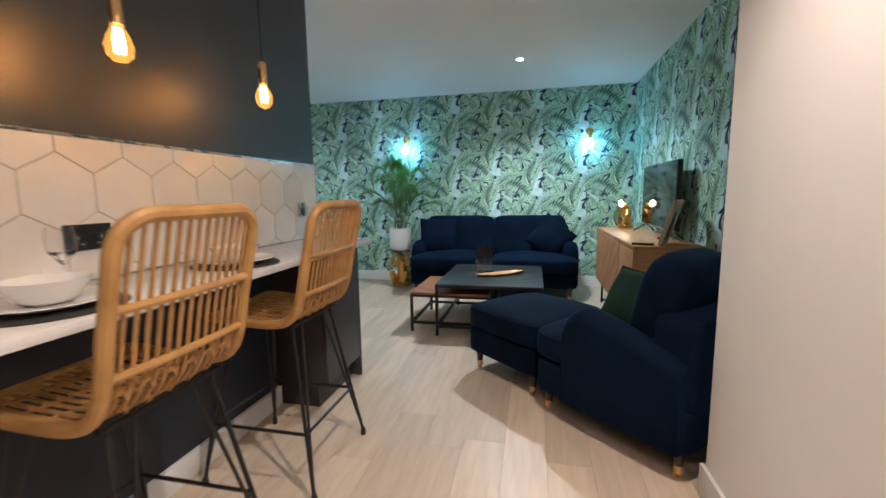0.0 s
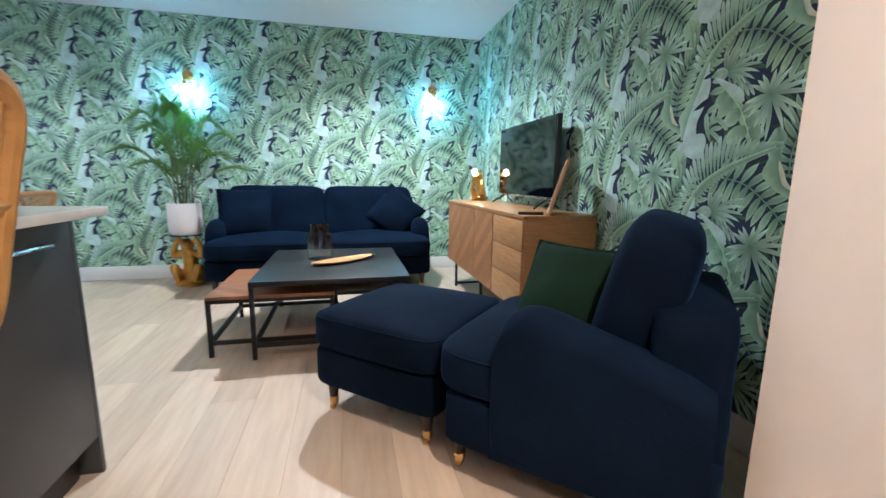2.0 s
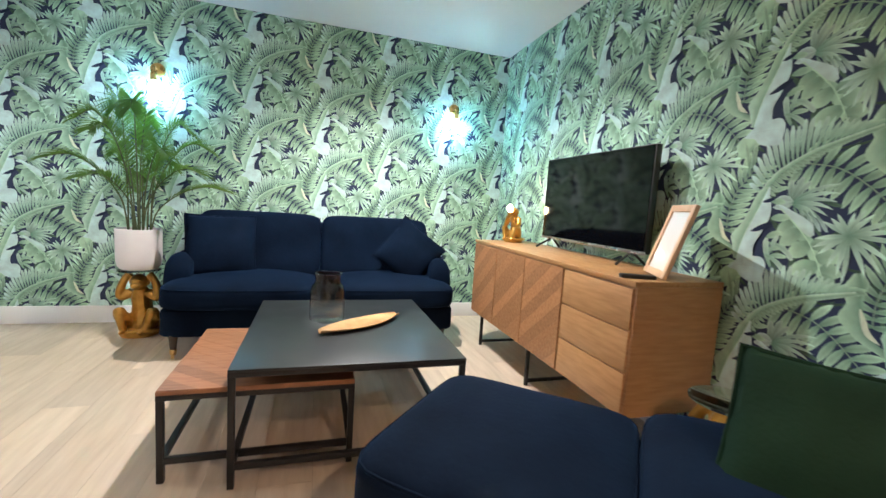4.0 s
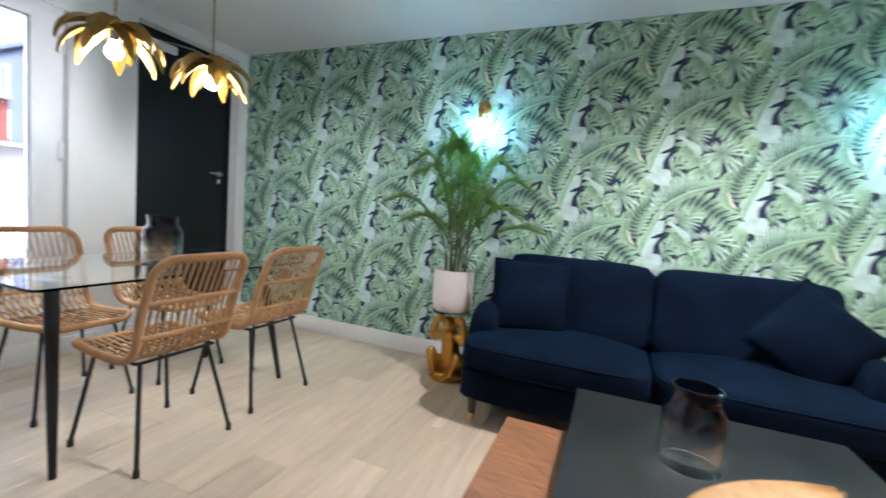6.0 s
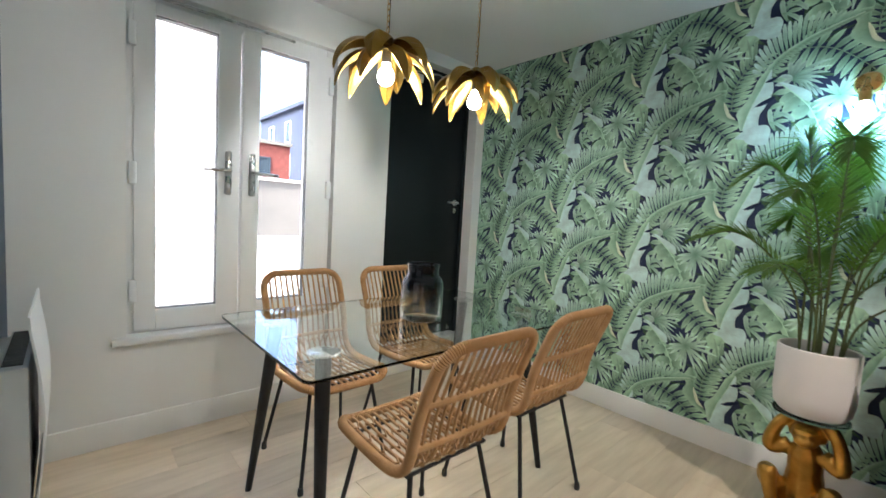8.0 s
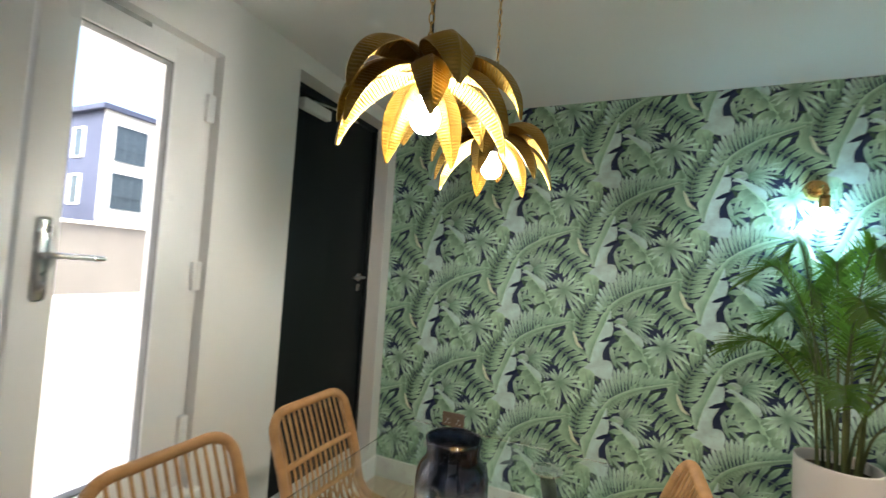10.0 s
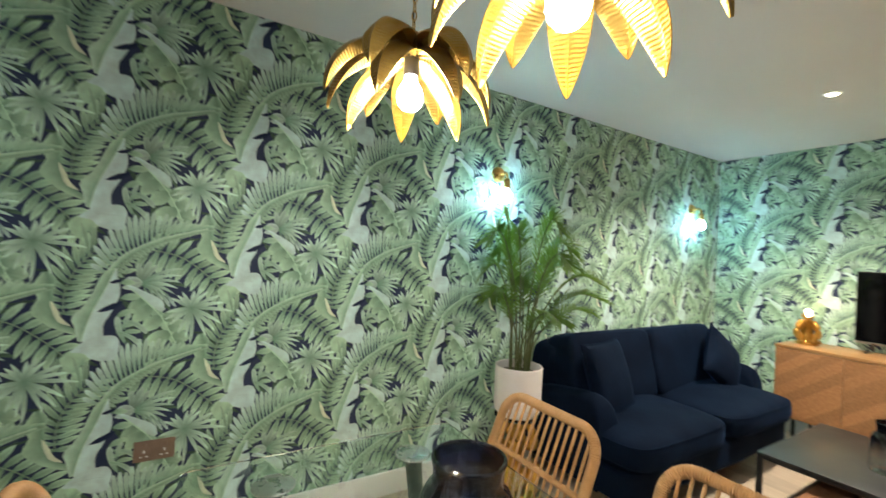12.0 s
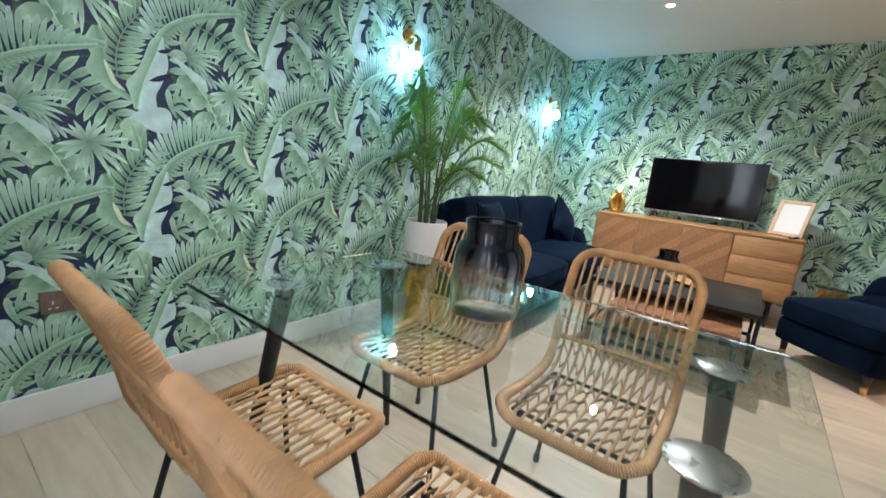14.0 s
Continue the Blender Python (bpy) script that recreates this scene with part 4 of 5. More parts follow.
def steel_table(m, w, d, h, top_mat, label, staves=False):
    ob = thing("coffee_table", m, label, "coffee table", "nest of coffee tables")
    hw, hd = w / 2, d / 2
    th = 0.018 if staves else 0.009
    lo, hi = h - th - 0.0205, h - th - 0.0005
    top = part("tabletop", bx(-hw, hw, -hd, hd, h - th, h - (0.004 if staves else 0), 0.002), top_mat, ob)
    if staves:
        chevrons(top, "stave", -hw + 0.002, hw - 0.002, -hd + 0.002, hd - 0.002, lambda p: Vector((p[0], p[1], h - 0.004)), Vector((0, 0, 1)), HERRING_TOP, 3)
    for x in (-hw + 0.012, hw - 0.012):
        for y in (-hd + 0.012, hd - 0.012):
            part("leg", bx(x - 0.0115, x + 0.0115, y - 0.0115, y + 0.0115, 0, lo, 0.002), BLACK_STEEL, ob)
    for y in (-hd + 0.012, hd - 0.012):
        part("top_rail", bx(-hw, hw, y - 0.0118, y + 0.0118, lo, hi, 0.002), BLACK_STEEL, ob)
    for x in (-hw + 0.012, hw - 0.012):
        part("side_rail", bx(x - 0.0118, x + 0.0118, -hd + 0.024, hd - 0.024, lo, hi, 0.002), BLACK_STEEL, ob)
        part("foot_rail", bx(x - 0.0117, x + 0.0117, -hd + 0.0235, hd - 0.0235, 0.07, 0.093, 0.002), BLACK_STEEL, ob)
    part("front_rail", bx(-hw + 0.0235, hw - 0.0235, -hd + 0.0005, -hd + 0.0235, 0.07, 0.093, 0.002), BLACK_STEEL, ob)
    part("back_rail", bx(-hw + 0.0235, hw - 0.0235, hd - 0.0235, hd - 0.0005, 0.07, 0.093, 0.002), BLACK_STEEL, ob)
    return ob


def chevrons(parent, name, u0, u1, v0, v1, place, normal, material, columns, width=0.075):
    """Slanting oak staves in zigzag columns, cut to a rectangle; each stave is a piece of its own."""
    cw = (u1 - u0) / columns
    for c in range(columns):
        a, b = u0 + c * cw, u0 + (c + 1) * cw
        s = 1 if c % 2 else -1
        v = v0 - cw - width
        while v < v1 + cw:
            lo, hi = (v, v + width) if s > 0 else (v + cw * 0.8, v + cw * 0.8 + width)
            quad = [(a + 0.0006, lo), (b - 0.0006, lo + s * cw * 0.8), (b - 0.0006, hi + s * cw * 0.8 - 0.0012), (a + 0.0006, hi - 0.0012)]
            poly = clip_poly(clip_poly(quad, v0, 1), v1, -1)
            if len(poly) > 2:
                bm = bmesh.new()
                lowr = [bm.verts.new(place(p)) for p in poly]
                topr = [bm.verts.new(place(p) + normal * 0.004) for p in poly]
                bm.faces.new(topr)
                for k in range(len(poly)):
                    bm.faces.new((lowr[k], lowr[(k + 1) % len(poly)], topr[(k + 1) % len(poly)], topr[k]))
                bmesh.ops.recalc_face_normals(bm, faces=bm.faces)
                o = part(name, bm, material, parent, smooth=False)
            v += width


def clip_poly(poly, lim, sign):
    out = []
    for p, q in zip(poly, poly[1:] + poly[:1]):
        a, b = (p[1] - lim) * sign >= 0, (q[1] - lim) * sign >= 0
        if a:
            out.append(p)
        if a != b:
            t = (lim - p[1]) / (q[1] - p[1])
            out.append((p[0] + t * (q[0] - p[0]), lim))
    return out


steel_table(pose(0.72, 4.175, 0), 0.87, 1.01, 0.44, BLACK_TOP, "black topped square coffee table on a thin black steel frame")
steel_table(pose(0.385, 4.11, 0), 0.68, 0.72, 0.345, HERRING_TOP, "lower oak chevron coffee table nested under the black one", True)


def sideboard():
    x0, x1, y0, y1, z0, z1 = 1.745, 2.195, 3.452, 5.147, 0.24, 0.80
    cx, cy = (x0 + x1) / 2, (y0 + y1) / 2
    ob = thing("sideboard", pose(cx, cy, 0), "oak sideboard with chevron doors and three drawers on black legs", "sideboard")
    hx, hy = (x1 - x0) / 2, (y1 - y0) / 2
    body = part("body", bx(-hx + 0.012, hx, -hy, hy, z0, z1 - 0.022, 0.002), OAK, ob)
    part("top", bx(-hx - 0.002, hx, -hy - 0.002, hy + 0.002, z1 - 0.022, z1, 0.002), OAK_EDGE, ob)
    for k in range(3):
        b = hy - 0.012 - k * 0.4
        a = b - 0.396
        d = part("door", bx(-hx + 0.001, -hx + 0.012, a, b, z0 + 0.012, z1 - 0.028, 0.001), OAK, ob)
        chevrons(d, "stave", a + 0.001, b - 0.001, z0 + 0.013, z1 - 0.029, lambda p: Vector((-hx + 0.001, p[0], p[1])), Vector((-1, 0, 0)), HERRING, 1, 0.085)
    for k in range(3):
        h = (z1 - z0 - 0.04) / 3
        part("drawer_front", bx(-hx - 0.0005, -hx + 0.012, -hy + 0.012, hy - 0.012 - 1.2 - 0.004, z0 + 0.012 + k * h + 0.002, z0 + 0.012 + (k + 1) * h - 0.003, 0.002), OAK, ob)
    for y in (-hy + 0.12, 0, hy - 0.12):
        for x in (-hx + 0.05, hx - 0.05):
            part("leg", bx(x - 0.01, x + 0.01, y - 0.01, y + 0.01, 0, z0, 0.002), BLACK_STEEL, ob)
        part("leg_rail", bx(-hx + 0.06, hx - 0.06, y - 0.0098, y + 0.0098, 0.02, 0.038, 0.002), BLACK_STEEL, ob)


sideboard()


def television():
    ob = thing("television", pose(2.10, 4.29, 0.80), "flat black television, switched off, on the sideboard", "television")
    part("casing", bx(0.0, 0.035, -0.487, 0.487, 0.068, 0.605, 0.004), BLACK_PLASTIC, ob)
    part("screen", bx(-0.003, 0.0, -0.480, 0.480, 0.082, 0.599), SCREEN, ob, smooth=False)
    part("chin", bx(-0.004, 0.006, -0.487, 0.487, 0.064, 0.079, 0.001), CHROME, ob, "silver lower bezel")
    part("rear_housing", bx(0.035, 0.075, -0.3, 0.3, 0.12, 0.42, 0.012), BLACK_PLASTIC, ob)
    for s in (-1, 1):
        part("foot", tube([(-0.09, s * 0.40, 0.007), (0.018, s * 0.38, 0.072), (0.09, s * 0.40, 0.007)], 0.0075, 8), BLACK_PLASTIC, ob)


television()


def dining_table():
    ob = thing("dining_table", pose(-1.845, 4.33, 0), "clear glass dining table on four splayed black legs", "dining table")
    hx, hy = 0.42, 0.675
    bm = bmesh.new()
    pts = []
    for cx, cy, a0 in ((hx - 0.03, hy - 0.03, 0), (-hx + 0.03, hy - 0.03, 90), (-hx + 0.03, -hy + 0.03, 180), (hx - 0.03, -hy + 0.03, 270)):
        pts += [(cx + 0.03 * math.cos(radians(a0 + k * 18)), cy + 0.03 * math.sin(radians(a0 + k * 18))) for k in range(6)]
    low, top = [bm.verts.new((x, y, 0.742)) for x, y in pts], [bm.verts.new((x, y, 0.752)) for x, y in pts]
    bm.faces.new(low[::-1]), bm.faces.new(top)
    n = len(pts)
    for k in range(n):
        bm.faces.new((low[k], low[(k + 1) % n], top[(k + 1) % n], top[k]))
    t = part("tabletop", bm, GLASS_TOP, ob, "clear glass with a green edge", smooth=False)
    t.visible_shadow = False
    t.data.materials.append(GLASS_EDGE)
    for f in t.data.polygons:
        f.material_index = 1 if abs(f.normal.z) < 0.5 else 0
    for sx in (-1, 1):
        for sy in (-1, 1):
            px, py = sx * 0.205, sy * 0.523
            leg = part("leg", tube([(px, py, 0.735), (px + sx * 0.125, py + sy * 0.055, 0.0)], [0.027, 0.013], 14), BLACK_STEEL, ob)
            part("disc", lathe([(0.052, 0.734), (0.055, 0.736), (0.055, 0.7395), (0.052, 0.7415)], 32, cx=px, cy=py), CHROME, leg, "brushed steel mounting disc")


dining_table()


# ---- lights that hang and stand ----
def wall_light(x):
    ob = thing("wall_light", pose(x, NORTH, 1.90), "brass wall light with one bright bare bulb", "wall light", "wall lights over the sofa")
    part("rose", lathe([(0.05, 0.0), (0.05, 0.012), (0.042, 0.024), (0.014, 0.03)], 28), BRASS, ob, at=pose(0, 0, 0, 90, 0, 0))
    part("arm", tube(spline([(0, -0.02, 0), (0, -0.075, 0.004), (0, -0.095, -0.012), (0, -0.098, -0.04)], 6), 0.008, 10), BRASS, ob)
    part("lamp_holder", lathe([(0.012, -0.035), (0.021, -0.042), (0.022, -0.095), (0.018, -0.1)], 20, cy=-0.098), BRASS, ob)
    part("bulb", lathe([(0.015, -0.1), (0.02, -0.112), (0.032, -0.132), (0.036, -0.152), (0.030, -0.174), (0.014, -0.187), (0.002, -0.19)], 18, cy=-0.098), WALL_GLOW, ob, "glowing cool white bulb")


wall_light(-0.587)
wall_light(1.717)


def gold_leaf(length, width, rise, fall):
    """One metal leaf, folded along its rib; it leaves the hub along x at the angle rise and bends down to the angle fall."""
    bm = bmesh.new()
    n, h = 68, 4
    a0, a1 = radians(rise), radians(fall)
    g, x, z = [], 0.012, 0.0
    for i in range(n + 1):
        t = i / n
        a = a0 + (a1 - a0) * t
        if i:
            x, z = x + math.cos(a) * length / n, z + math.sin(a) * length / n
        w = width / 2 * math.sin(math.pi * (0.07 + 0.925 * t ** 0.92)) ** 0.75
        row = []
        for j in range(-h, h + 1):
            v = j / h
            rib = 0.0009 * (1 if i % 2 else -1) * (0.1 < abs(v) < 0.9) * (0.05 < t < 0.95)
            off = -0.50 * w * abs(v) ** 1.35 + rib + (0.002 if j == 0 else 0)
            row.append(bm.verts.new((x - math.sin(a) * off, v * w, z + math.cos(a) * off)))
        g.append(row)
    for i in range(n):
        for j in range(2 * h):
            bm.faces.new((g[i][j], g[i + 1][j], g[i + 1][j + 1], g[i][j + 1]))
    bm.normal_update()
    geo = bmesh.ops.extrude_face_region(bm, geom=bm.faces[:])
    for v in geo["geom"]:
        if isinstance(v, bmesh.types.BMVert):
            v.co += v.normal * 0.0016
    bmesh.ops.recalc_face_normals(bm, faces=bm.faces)
    return bm


def pendant(m, label):
    """A shade of arched gilt leaves; its origin is the bulb's middle."""
    ob = thing("pendant_light", m, label, "pendant light", "leaf pendants over the dining table")
    part("hub", lathe([(0.012, 0.158), (0.02, 0.152), (0.034, 0.128), (0.036, 0.108), (0.026, 0.098)], 20), LEAF_GOLD, ob)
    kinds = [(6, 0.280, 0.096, 38, -98, 0.108, 0), (7, 0.275, 0.076, 10, -92, 0.098, 30)]
    for count, length, width, rise, fall, z, off in kinds:
        first = None
        for k in range(count):
            mm = pose(0, 0, z, 0, 0, off + 360 * k / count)
            if first is None:
                first = part("leaf", gold_leaf(length, width, rise, fall), LEAF_GOLD, ob, smooth=False, at=mm)
            else:
                o = new("leaf", first.data)
                o.parent, o.matrix_basis = ob, mm
    part("lamp_holder", lathe([(0.016, 0.05), (0.019, 0.055), (0.019, 0.12), (0.012, 0.145)], 16), BLACK_PLASTIC, ob)
    part("bulb", lathe([(0.014, 0.052), (0.016, 0.038), (0.026, 0.022), (0.031, 0.008), (0.032, -0.002), (0.028, -0.018), (0.018, -0.029), (0.001, -0.034)], 28), PENDANT_GLOW, ob, "glowing warm bulb")
    top = CEIL - m.translation.z
    link = None
    k, z = 0, 0.178
    while z < top - 0.03:
        if link is None:
            pts = [(0.006 * math.cos(a), 0, 0.013 * math.sin(a)) for a in (q * math.tau / 10 for q in range(10))]
            link = part("chain_link", tube(pts, 0.0016, 5, True), BRASS, ob, at=pose(0, 0, z, 0, 0, 0)).data
        else:
            o = new("chain_link", link)
            o.parent, o.matrix_basis = ob, pose(0, 0, z, 0, 0, 90 * (k % 2))
        k, z = k + 1, z + 0.0215
    part("cable", tube([(0.003, 0.004, 0.165), (0.003, 0.004, top)], 0.0022, 5), BLACK_PLASTIC, ob)
    part("ceiling_rose", lathe([(0.05, top), (0.05, top - 0.012), (0.02, top - 0.03), (0.008, top - 0.034)], 24), BRASS, ob)


pendant(pose(-1.83, 4.122, 1.735, 0, 0, 12), "gilt palm leaf pendant lamp on a chain, lit")
pendant(pose(-1.83, 4.62, 1.75, 0, 0, 40), "gilt palm leaf pendant lamp on a chain, lit")


def bar_pendant(m):
    ob = thing("bar_pendant", m, "amber filament bulb on a brass holder and black cord", "pendant light", "bare bulbs over the bar")
    top = CEIL - m.translation.z
    part("bulb", lathe([(0.013, 0.062), (0.015, 0.05), (0.03, 0.02), (0.036, -0.004), (0.032, -0.028), (0.018, -0.044), (0.002, -0.048)], 20), AMBER_GLASS, ob, "amber glass bulb").visible_shadow = False
    fil = bmesh.new()
    for k in range(4):
        a = k * math.pi / 2
        tube([(0.004 * math.cos(a), 0.004 * math.sin(a), 0.045), (0.012 * math.cos(a), 0.012 * math.sin(a), 0.01), (0.009 * math.cos(a), 0.009 * math.sin(a), -0.02)], 0.0045, 6, bm=fil)
    part("filament", fil, AMBER_GLOW, ob, "glowing amber filament")
    part("lamp_holder", lathe([(0.0165, 0.055), (0.0175, 0.058), (0.0175, 0.135), (0.013, 0.145), (0.004, 0.15)], 20), BRASS, ob, "brushed brass holder")
    part("cord", tube([(0, 0, 0.148), (0, 0, top - 0.02)], 0.0032, 6), BLACK_PLASTIC, ob)
    part("ceiling_rose", lathe([(0.045, top), (0.045, top - 0.014), (0.01, top - 0.025)], 20), BRASS, ob)


bar_pendant(pose(-0.10, 2.116, 1.607))
bar_pendant(pose(-0.10, 1.453, 1.607))


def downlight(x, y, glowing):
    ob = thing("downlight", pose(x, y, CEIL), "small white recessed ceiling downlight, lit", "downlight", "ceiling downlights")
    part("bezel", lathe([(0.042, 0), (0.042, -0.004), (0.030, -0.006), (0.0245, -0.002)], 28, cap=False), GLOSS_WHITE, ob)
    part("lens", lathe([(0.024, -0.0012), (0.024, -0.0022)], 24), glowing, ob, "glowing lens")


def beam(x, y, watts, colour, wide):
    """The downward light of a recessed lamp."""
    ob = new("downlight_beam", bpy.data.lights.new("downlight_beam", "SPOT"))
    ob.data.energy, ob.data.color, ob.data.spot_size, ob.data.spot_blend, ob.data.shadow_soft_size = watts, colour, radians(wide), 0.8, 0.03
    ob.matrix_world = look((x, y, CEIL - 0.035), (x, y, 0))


downlight(0.92, 4.63, DOWN_GLOW)
beam(0.92, 4.63, 23, (1.0, 0.85, 0.70), 140)
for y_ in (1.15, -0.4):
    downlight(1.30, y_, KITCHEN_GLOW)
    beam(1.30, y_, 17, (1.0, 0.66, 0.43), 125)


# ---- rattan seats ----
def shell_path(seat, top, lean):
    """The side line of a rattan shell, from the front edge of the seat to the top of the back, as (x, z)."""
    pts = [(0.235, 0, seat - 0.012), (0.20, 0, seat), (0.05, 0, seat - 0.012), (-0.10, 0, seat - 0.014), (-0.17, 0, seat + 0.012), (-0.205, 0, seat + 0.07), (-0.235, 0, seat + 0.2), (-lean, 0, top)]
    pts = spline(pts, 10)
    d = [0.0]
    for a, b in zip(pts, pts[1:]):
        d.append(d[-1] + (b - a).length)
    return pts, d


def wound(pts, r, depth, step=0.0065):
    """A closed bar bound with thin cane: fine rings all along it."""
    ring = []
    for a, b in zip(pts, pts[1:] + pts[:1]):
        n = max(1, round((b - a).length / step)) * 2
        ring += [a.lerp(b, k / n) for k in range(n)]
    return tube(ring, [r - depth * (k % 2) for k in range(len(ring))], 9, True)


def rattan_shell(ob, seat, top, lean, half, rim=RATTAN, rods=CANE, depth=0.0026):
    pts, d = shell_path(seat, top, lean)
    total = d[-1]

    def at(s, w, lift=0.0):
        s = min(max(s, 0), total)
        i = max(k for k in range(len(d)) if d[k] <= s + 1e-9)
        i = min(i, len(pts) - 2)
        f = (s - d[i]) / (d[i + 1] - d[i])
        p = pts[i].lerp(pts[i + 1], f)
        t = (pts[i + 1] - pts[i]).normalized()
        dish = 0.018 * (1 - (w / half) ** 2)
        nrm = Vector((-t.z, 0, t.x))
        if nrm.z < 0 and abs(t.x) > abs(t.z):
            nrm = -nrm
        return Vector((p.x, w, p.z)) - Vector((0.5 * dish if s > total * 0.5 else 0, 0, dish * 0.6 if s < total * 0.5 else 0)) + nrm * lift

    rc = 0.075
    loop = [(total - rc + rc * math.cos(radians(90 * k / 6)), half - rc + rc * math.sin(radians(90 * k / 6))) for k in range(7)]
    loop += [(s, half) for s in np.linspace(total - rc, rc, 30)[1:-1]]
    loop += [(rc - rc * math.sin(radians(90 * k / 6)), half - rc + rc * math.cos(radians(90 * k / 6))) for k in range(7)]
    mirror = [(s, -w) for s, w in loop[::-1]]
    part("rattan_rim", wound([at(s, w) for s, w in loop + mirror], 0.0178, depth), rim, ob, "wound rattan rim")
    for w in np.linspace(-half + 0.032, half - 0.032, 13):
        part("cane_rod", tube([at(s, w) for s in np.linspace(0.008, total - 0.008, 34)], 0.0052, 6), rods, ob)
    for fr in (0.60, 0.775):
        part("cross_bar", tube([at(total * fr, w, 0.004) for w in np.linspace(-half, half, 9)], 0.0105, 8), rim, ob, "wound rattan cross bar")
    for s in (0.09, 0.17, 0.25, 0.33, 0.41, 0.47):
        pts_ = []
        for k in range(25):
            w = -half + 0.02 + (2 * half - 0.04) * k / 24
            pts_.append(at(s + (0.016 if k % 2 else -0.016), w, 0.0065 if (k // 2) % 2 else -0.0065))
        part("woven_band", tube(pts_, 0.0056, 5), rods, ob)


def dining_chair(m):
    ob = thing("dining_chair", m, "rattan dining chair with thin black metal legs, at the glass table", "chair", "rattan chairs round the glass table")
    rattan_shell(ob, 0.455, 0.865, 0.32, 0.205)
    z = 0.425
    part("seat_frame", tube([(0.16, 0.17, z), (0.16, -0.17, z), (-0.15, -0.17, z), (-0.15, 0.17, z)], 0.0075, 8, True), BLACK_STEEL, ob, "black steel frame")
    for x, y in ((0.15, 0.15), (0.15, -0.15), (-0.14, 0.15), (-0.14, -0.15)):
        fx, fy = (0.215 if x > 0 else -0.225), (0.21 if y > 0 else -0.21)
        leg = part("leg", tube([(x, y, z), (fx, fy, 0.02)], 0.0085, 8), BLACK_STEEL, ob)
        part("rubber_foot", lathe([(0.012, 0.0), (0.013, 0.006), (0.0115, 0.03), (0.009, 0.034)], 10, cx=fx, cy=fy), BLACK_PLASTIC, leg)
    return ob


chair = dining_chair(pose(-1.53, 4.70, 0, 0, 0, 180))
copy_thing(chair, pose(-1.49, 4.11, 0, 0, 0, 180))
copy_thing(chair, pose(-2.215, 4.68, 0, 0, 0, 0))
copy_thing(chair, pose(-2.225, 4.12, 0, 0, 0, 0))


def bar_stool(m):
    ob = thing("bar_stool", m, "rattan bar stool on black metal legs, at the white bar", "bar stool", "bar stools at the counter")
    rattan_shell(ob, 0.70, 1.135, 0.29, 0.200, STOOL_RATTAN, STOOL_CANE, 0.0009)
    z = 0.668
    part("seat_frame", tube([(0.16, 0.17, z), (0.16, -0.17, z), (-0.15, -0.17, z), (-0.15, 0.17, z)], 0.0075, 8, True), BLACK_STEEL, ob, "black steel frame")
    ring = []
    for x, y in ((0.15, 0.15), (0.15, -0.15), (-0.14, -0.15), (-0.14, 0.15)):
        fx, fy = (0.245 if x > 0 else -0.245), (0.235 if y > 0 else -0.235)
        leg = part("leg", tube([(x, y, z), (fx, fy, 0.02)], 0.0075, 8), BLACK_STEEL, ob)
        part("leg_brace", tube([(x, y * 0.55, z), (fx + (x - fx) * 0.05, fy + (y - fy) * 0.05, 0.05)], 0.006, 7), BLACK_STEEL, ob)
        part("rubber_foot", lathe([(0.012, 0.0), (0.013, 0.006), (0.0115, 0.03), (0.009, 0.034)], 10, cx=fx, cy=fy), BLACK_PLASTIC, leg)
        f = 0.36
        ring.append((fx + (x - fx) * f, fy + (y - fy) * f, 0.02 + (z - 0.02) * f))
    part("footrest", tube(ring, 0.0075, 8, True), BLACK_STEEL, ob)
    return ob


stool = bar_stool(pose(0.02, 1.97, 0, 0, 0, 180))
copy_thing(stool, pose(0.02, 1.245, 0, 0, 0, 180))

# ---- bar ----
BAR_X, BAR_Y, BAR_Z = 0.085, 2.85, 0.90
tagged(part("worktop", bx(TILE_X + 0.012, BAR_X, END_Y + 0.01, BAR_Y, BAR_Z - 0.028, BAR_Z, 0.003), WORKTOP), "white quartz breakfast bar worktop", "worktop")
structure("wall_bar_panel", bx(TILE_X + 0.001, TILE_X + 0.05, END_Y + 0.01, 2.40, 0.11, BAR_Z - 0.028, 0.001), PANEL_BLUE, "dark blue panel under the breakfast bar", "panel")


def end_cabinet():
    ob = thing("base_cabinet", pose(-0.2, 2.625, 0), "dark grey base cabinet at the end of the bar", "cabinet")
    part("body", bx(TILE_X + 0.202, 0.16, -0.22, 0.215, 0.13, BAR_Z - 0.03, 0.002), CABINET_DARK, ob)
    d = part("door", bx(0.162, 0.181, -0.218, 0.213, 0.135, BAR_Z - 0.034, 0.002), CABINET, ob)
    hy = -0.03
    part("handle", tube(spline([(0.18, hy - 0.11, 0.80), (0.205, hy - 0.108, 0.80), (0.208, hy - 0.09, 0.80), (0.208, hy + 0.09, 0.80), (0.205, hy + 0.108, 0.80), (0.18, hy + 0.11, 0.80)], 4), 0.006, 8), CHROME, d, "brushed steel bar handle")
    part("plinth", bx(TILE_X + 0.202, 0.12, -0.22, 0.20, 0.0, 0.13, 0.001), CABINET_DARK, ob)
    part("end_panel", bx(TILE_X + 0.202, 0.181, 0.2155, 0.2335, 0.0, BAR_Z - 0.03, 0.001), CABINET, ob)


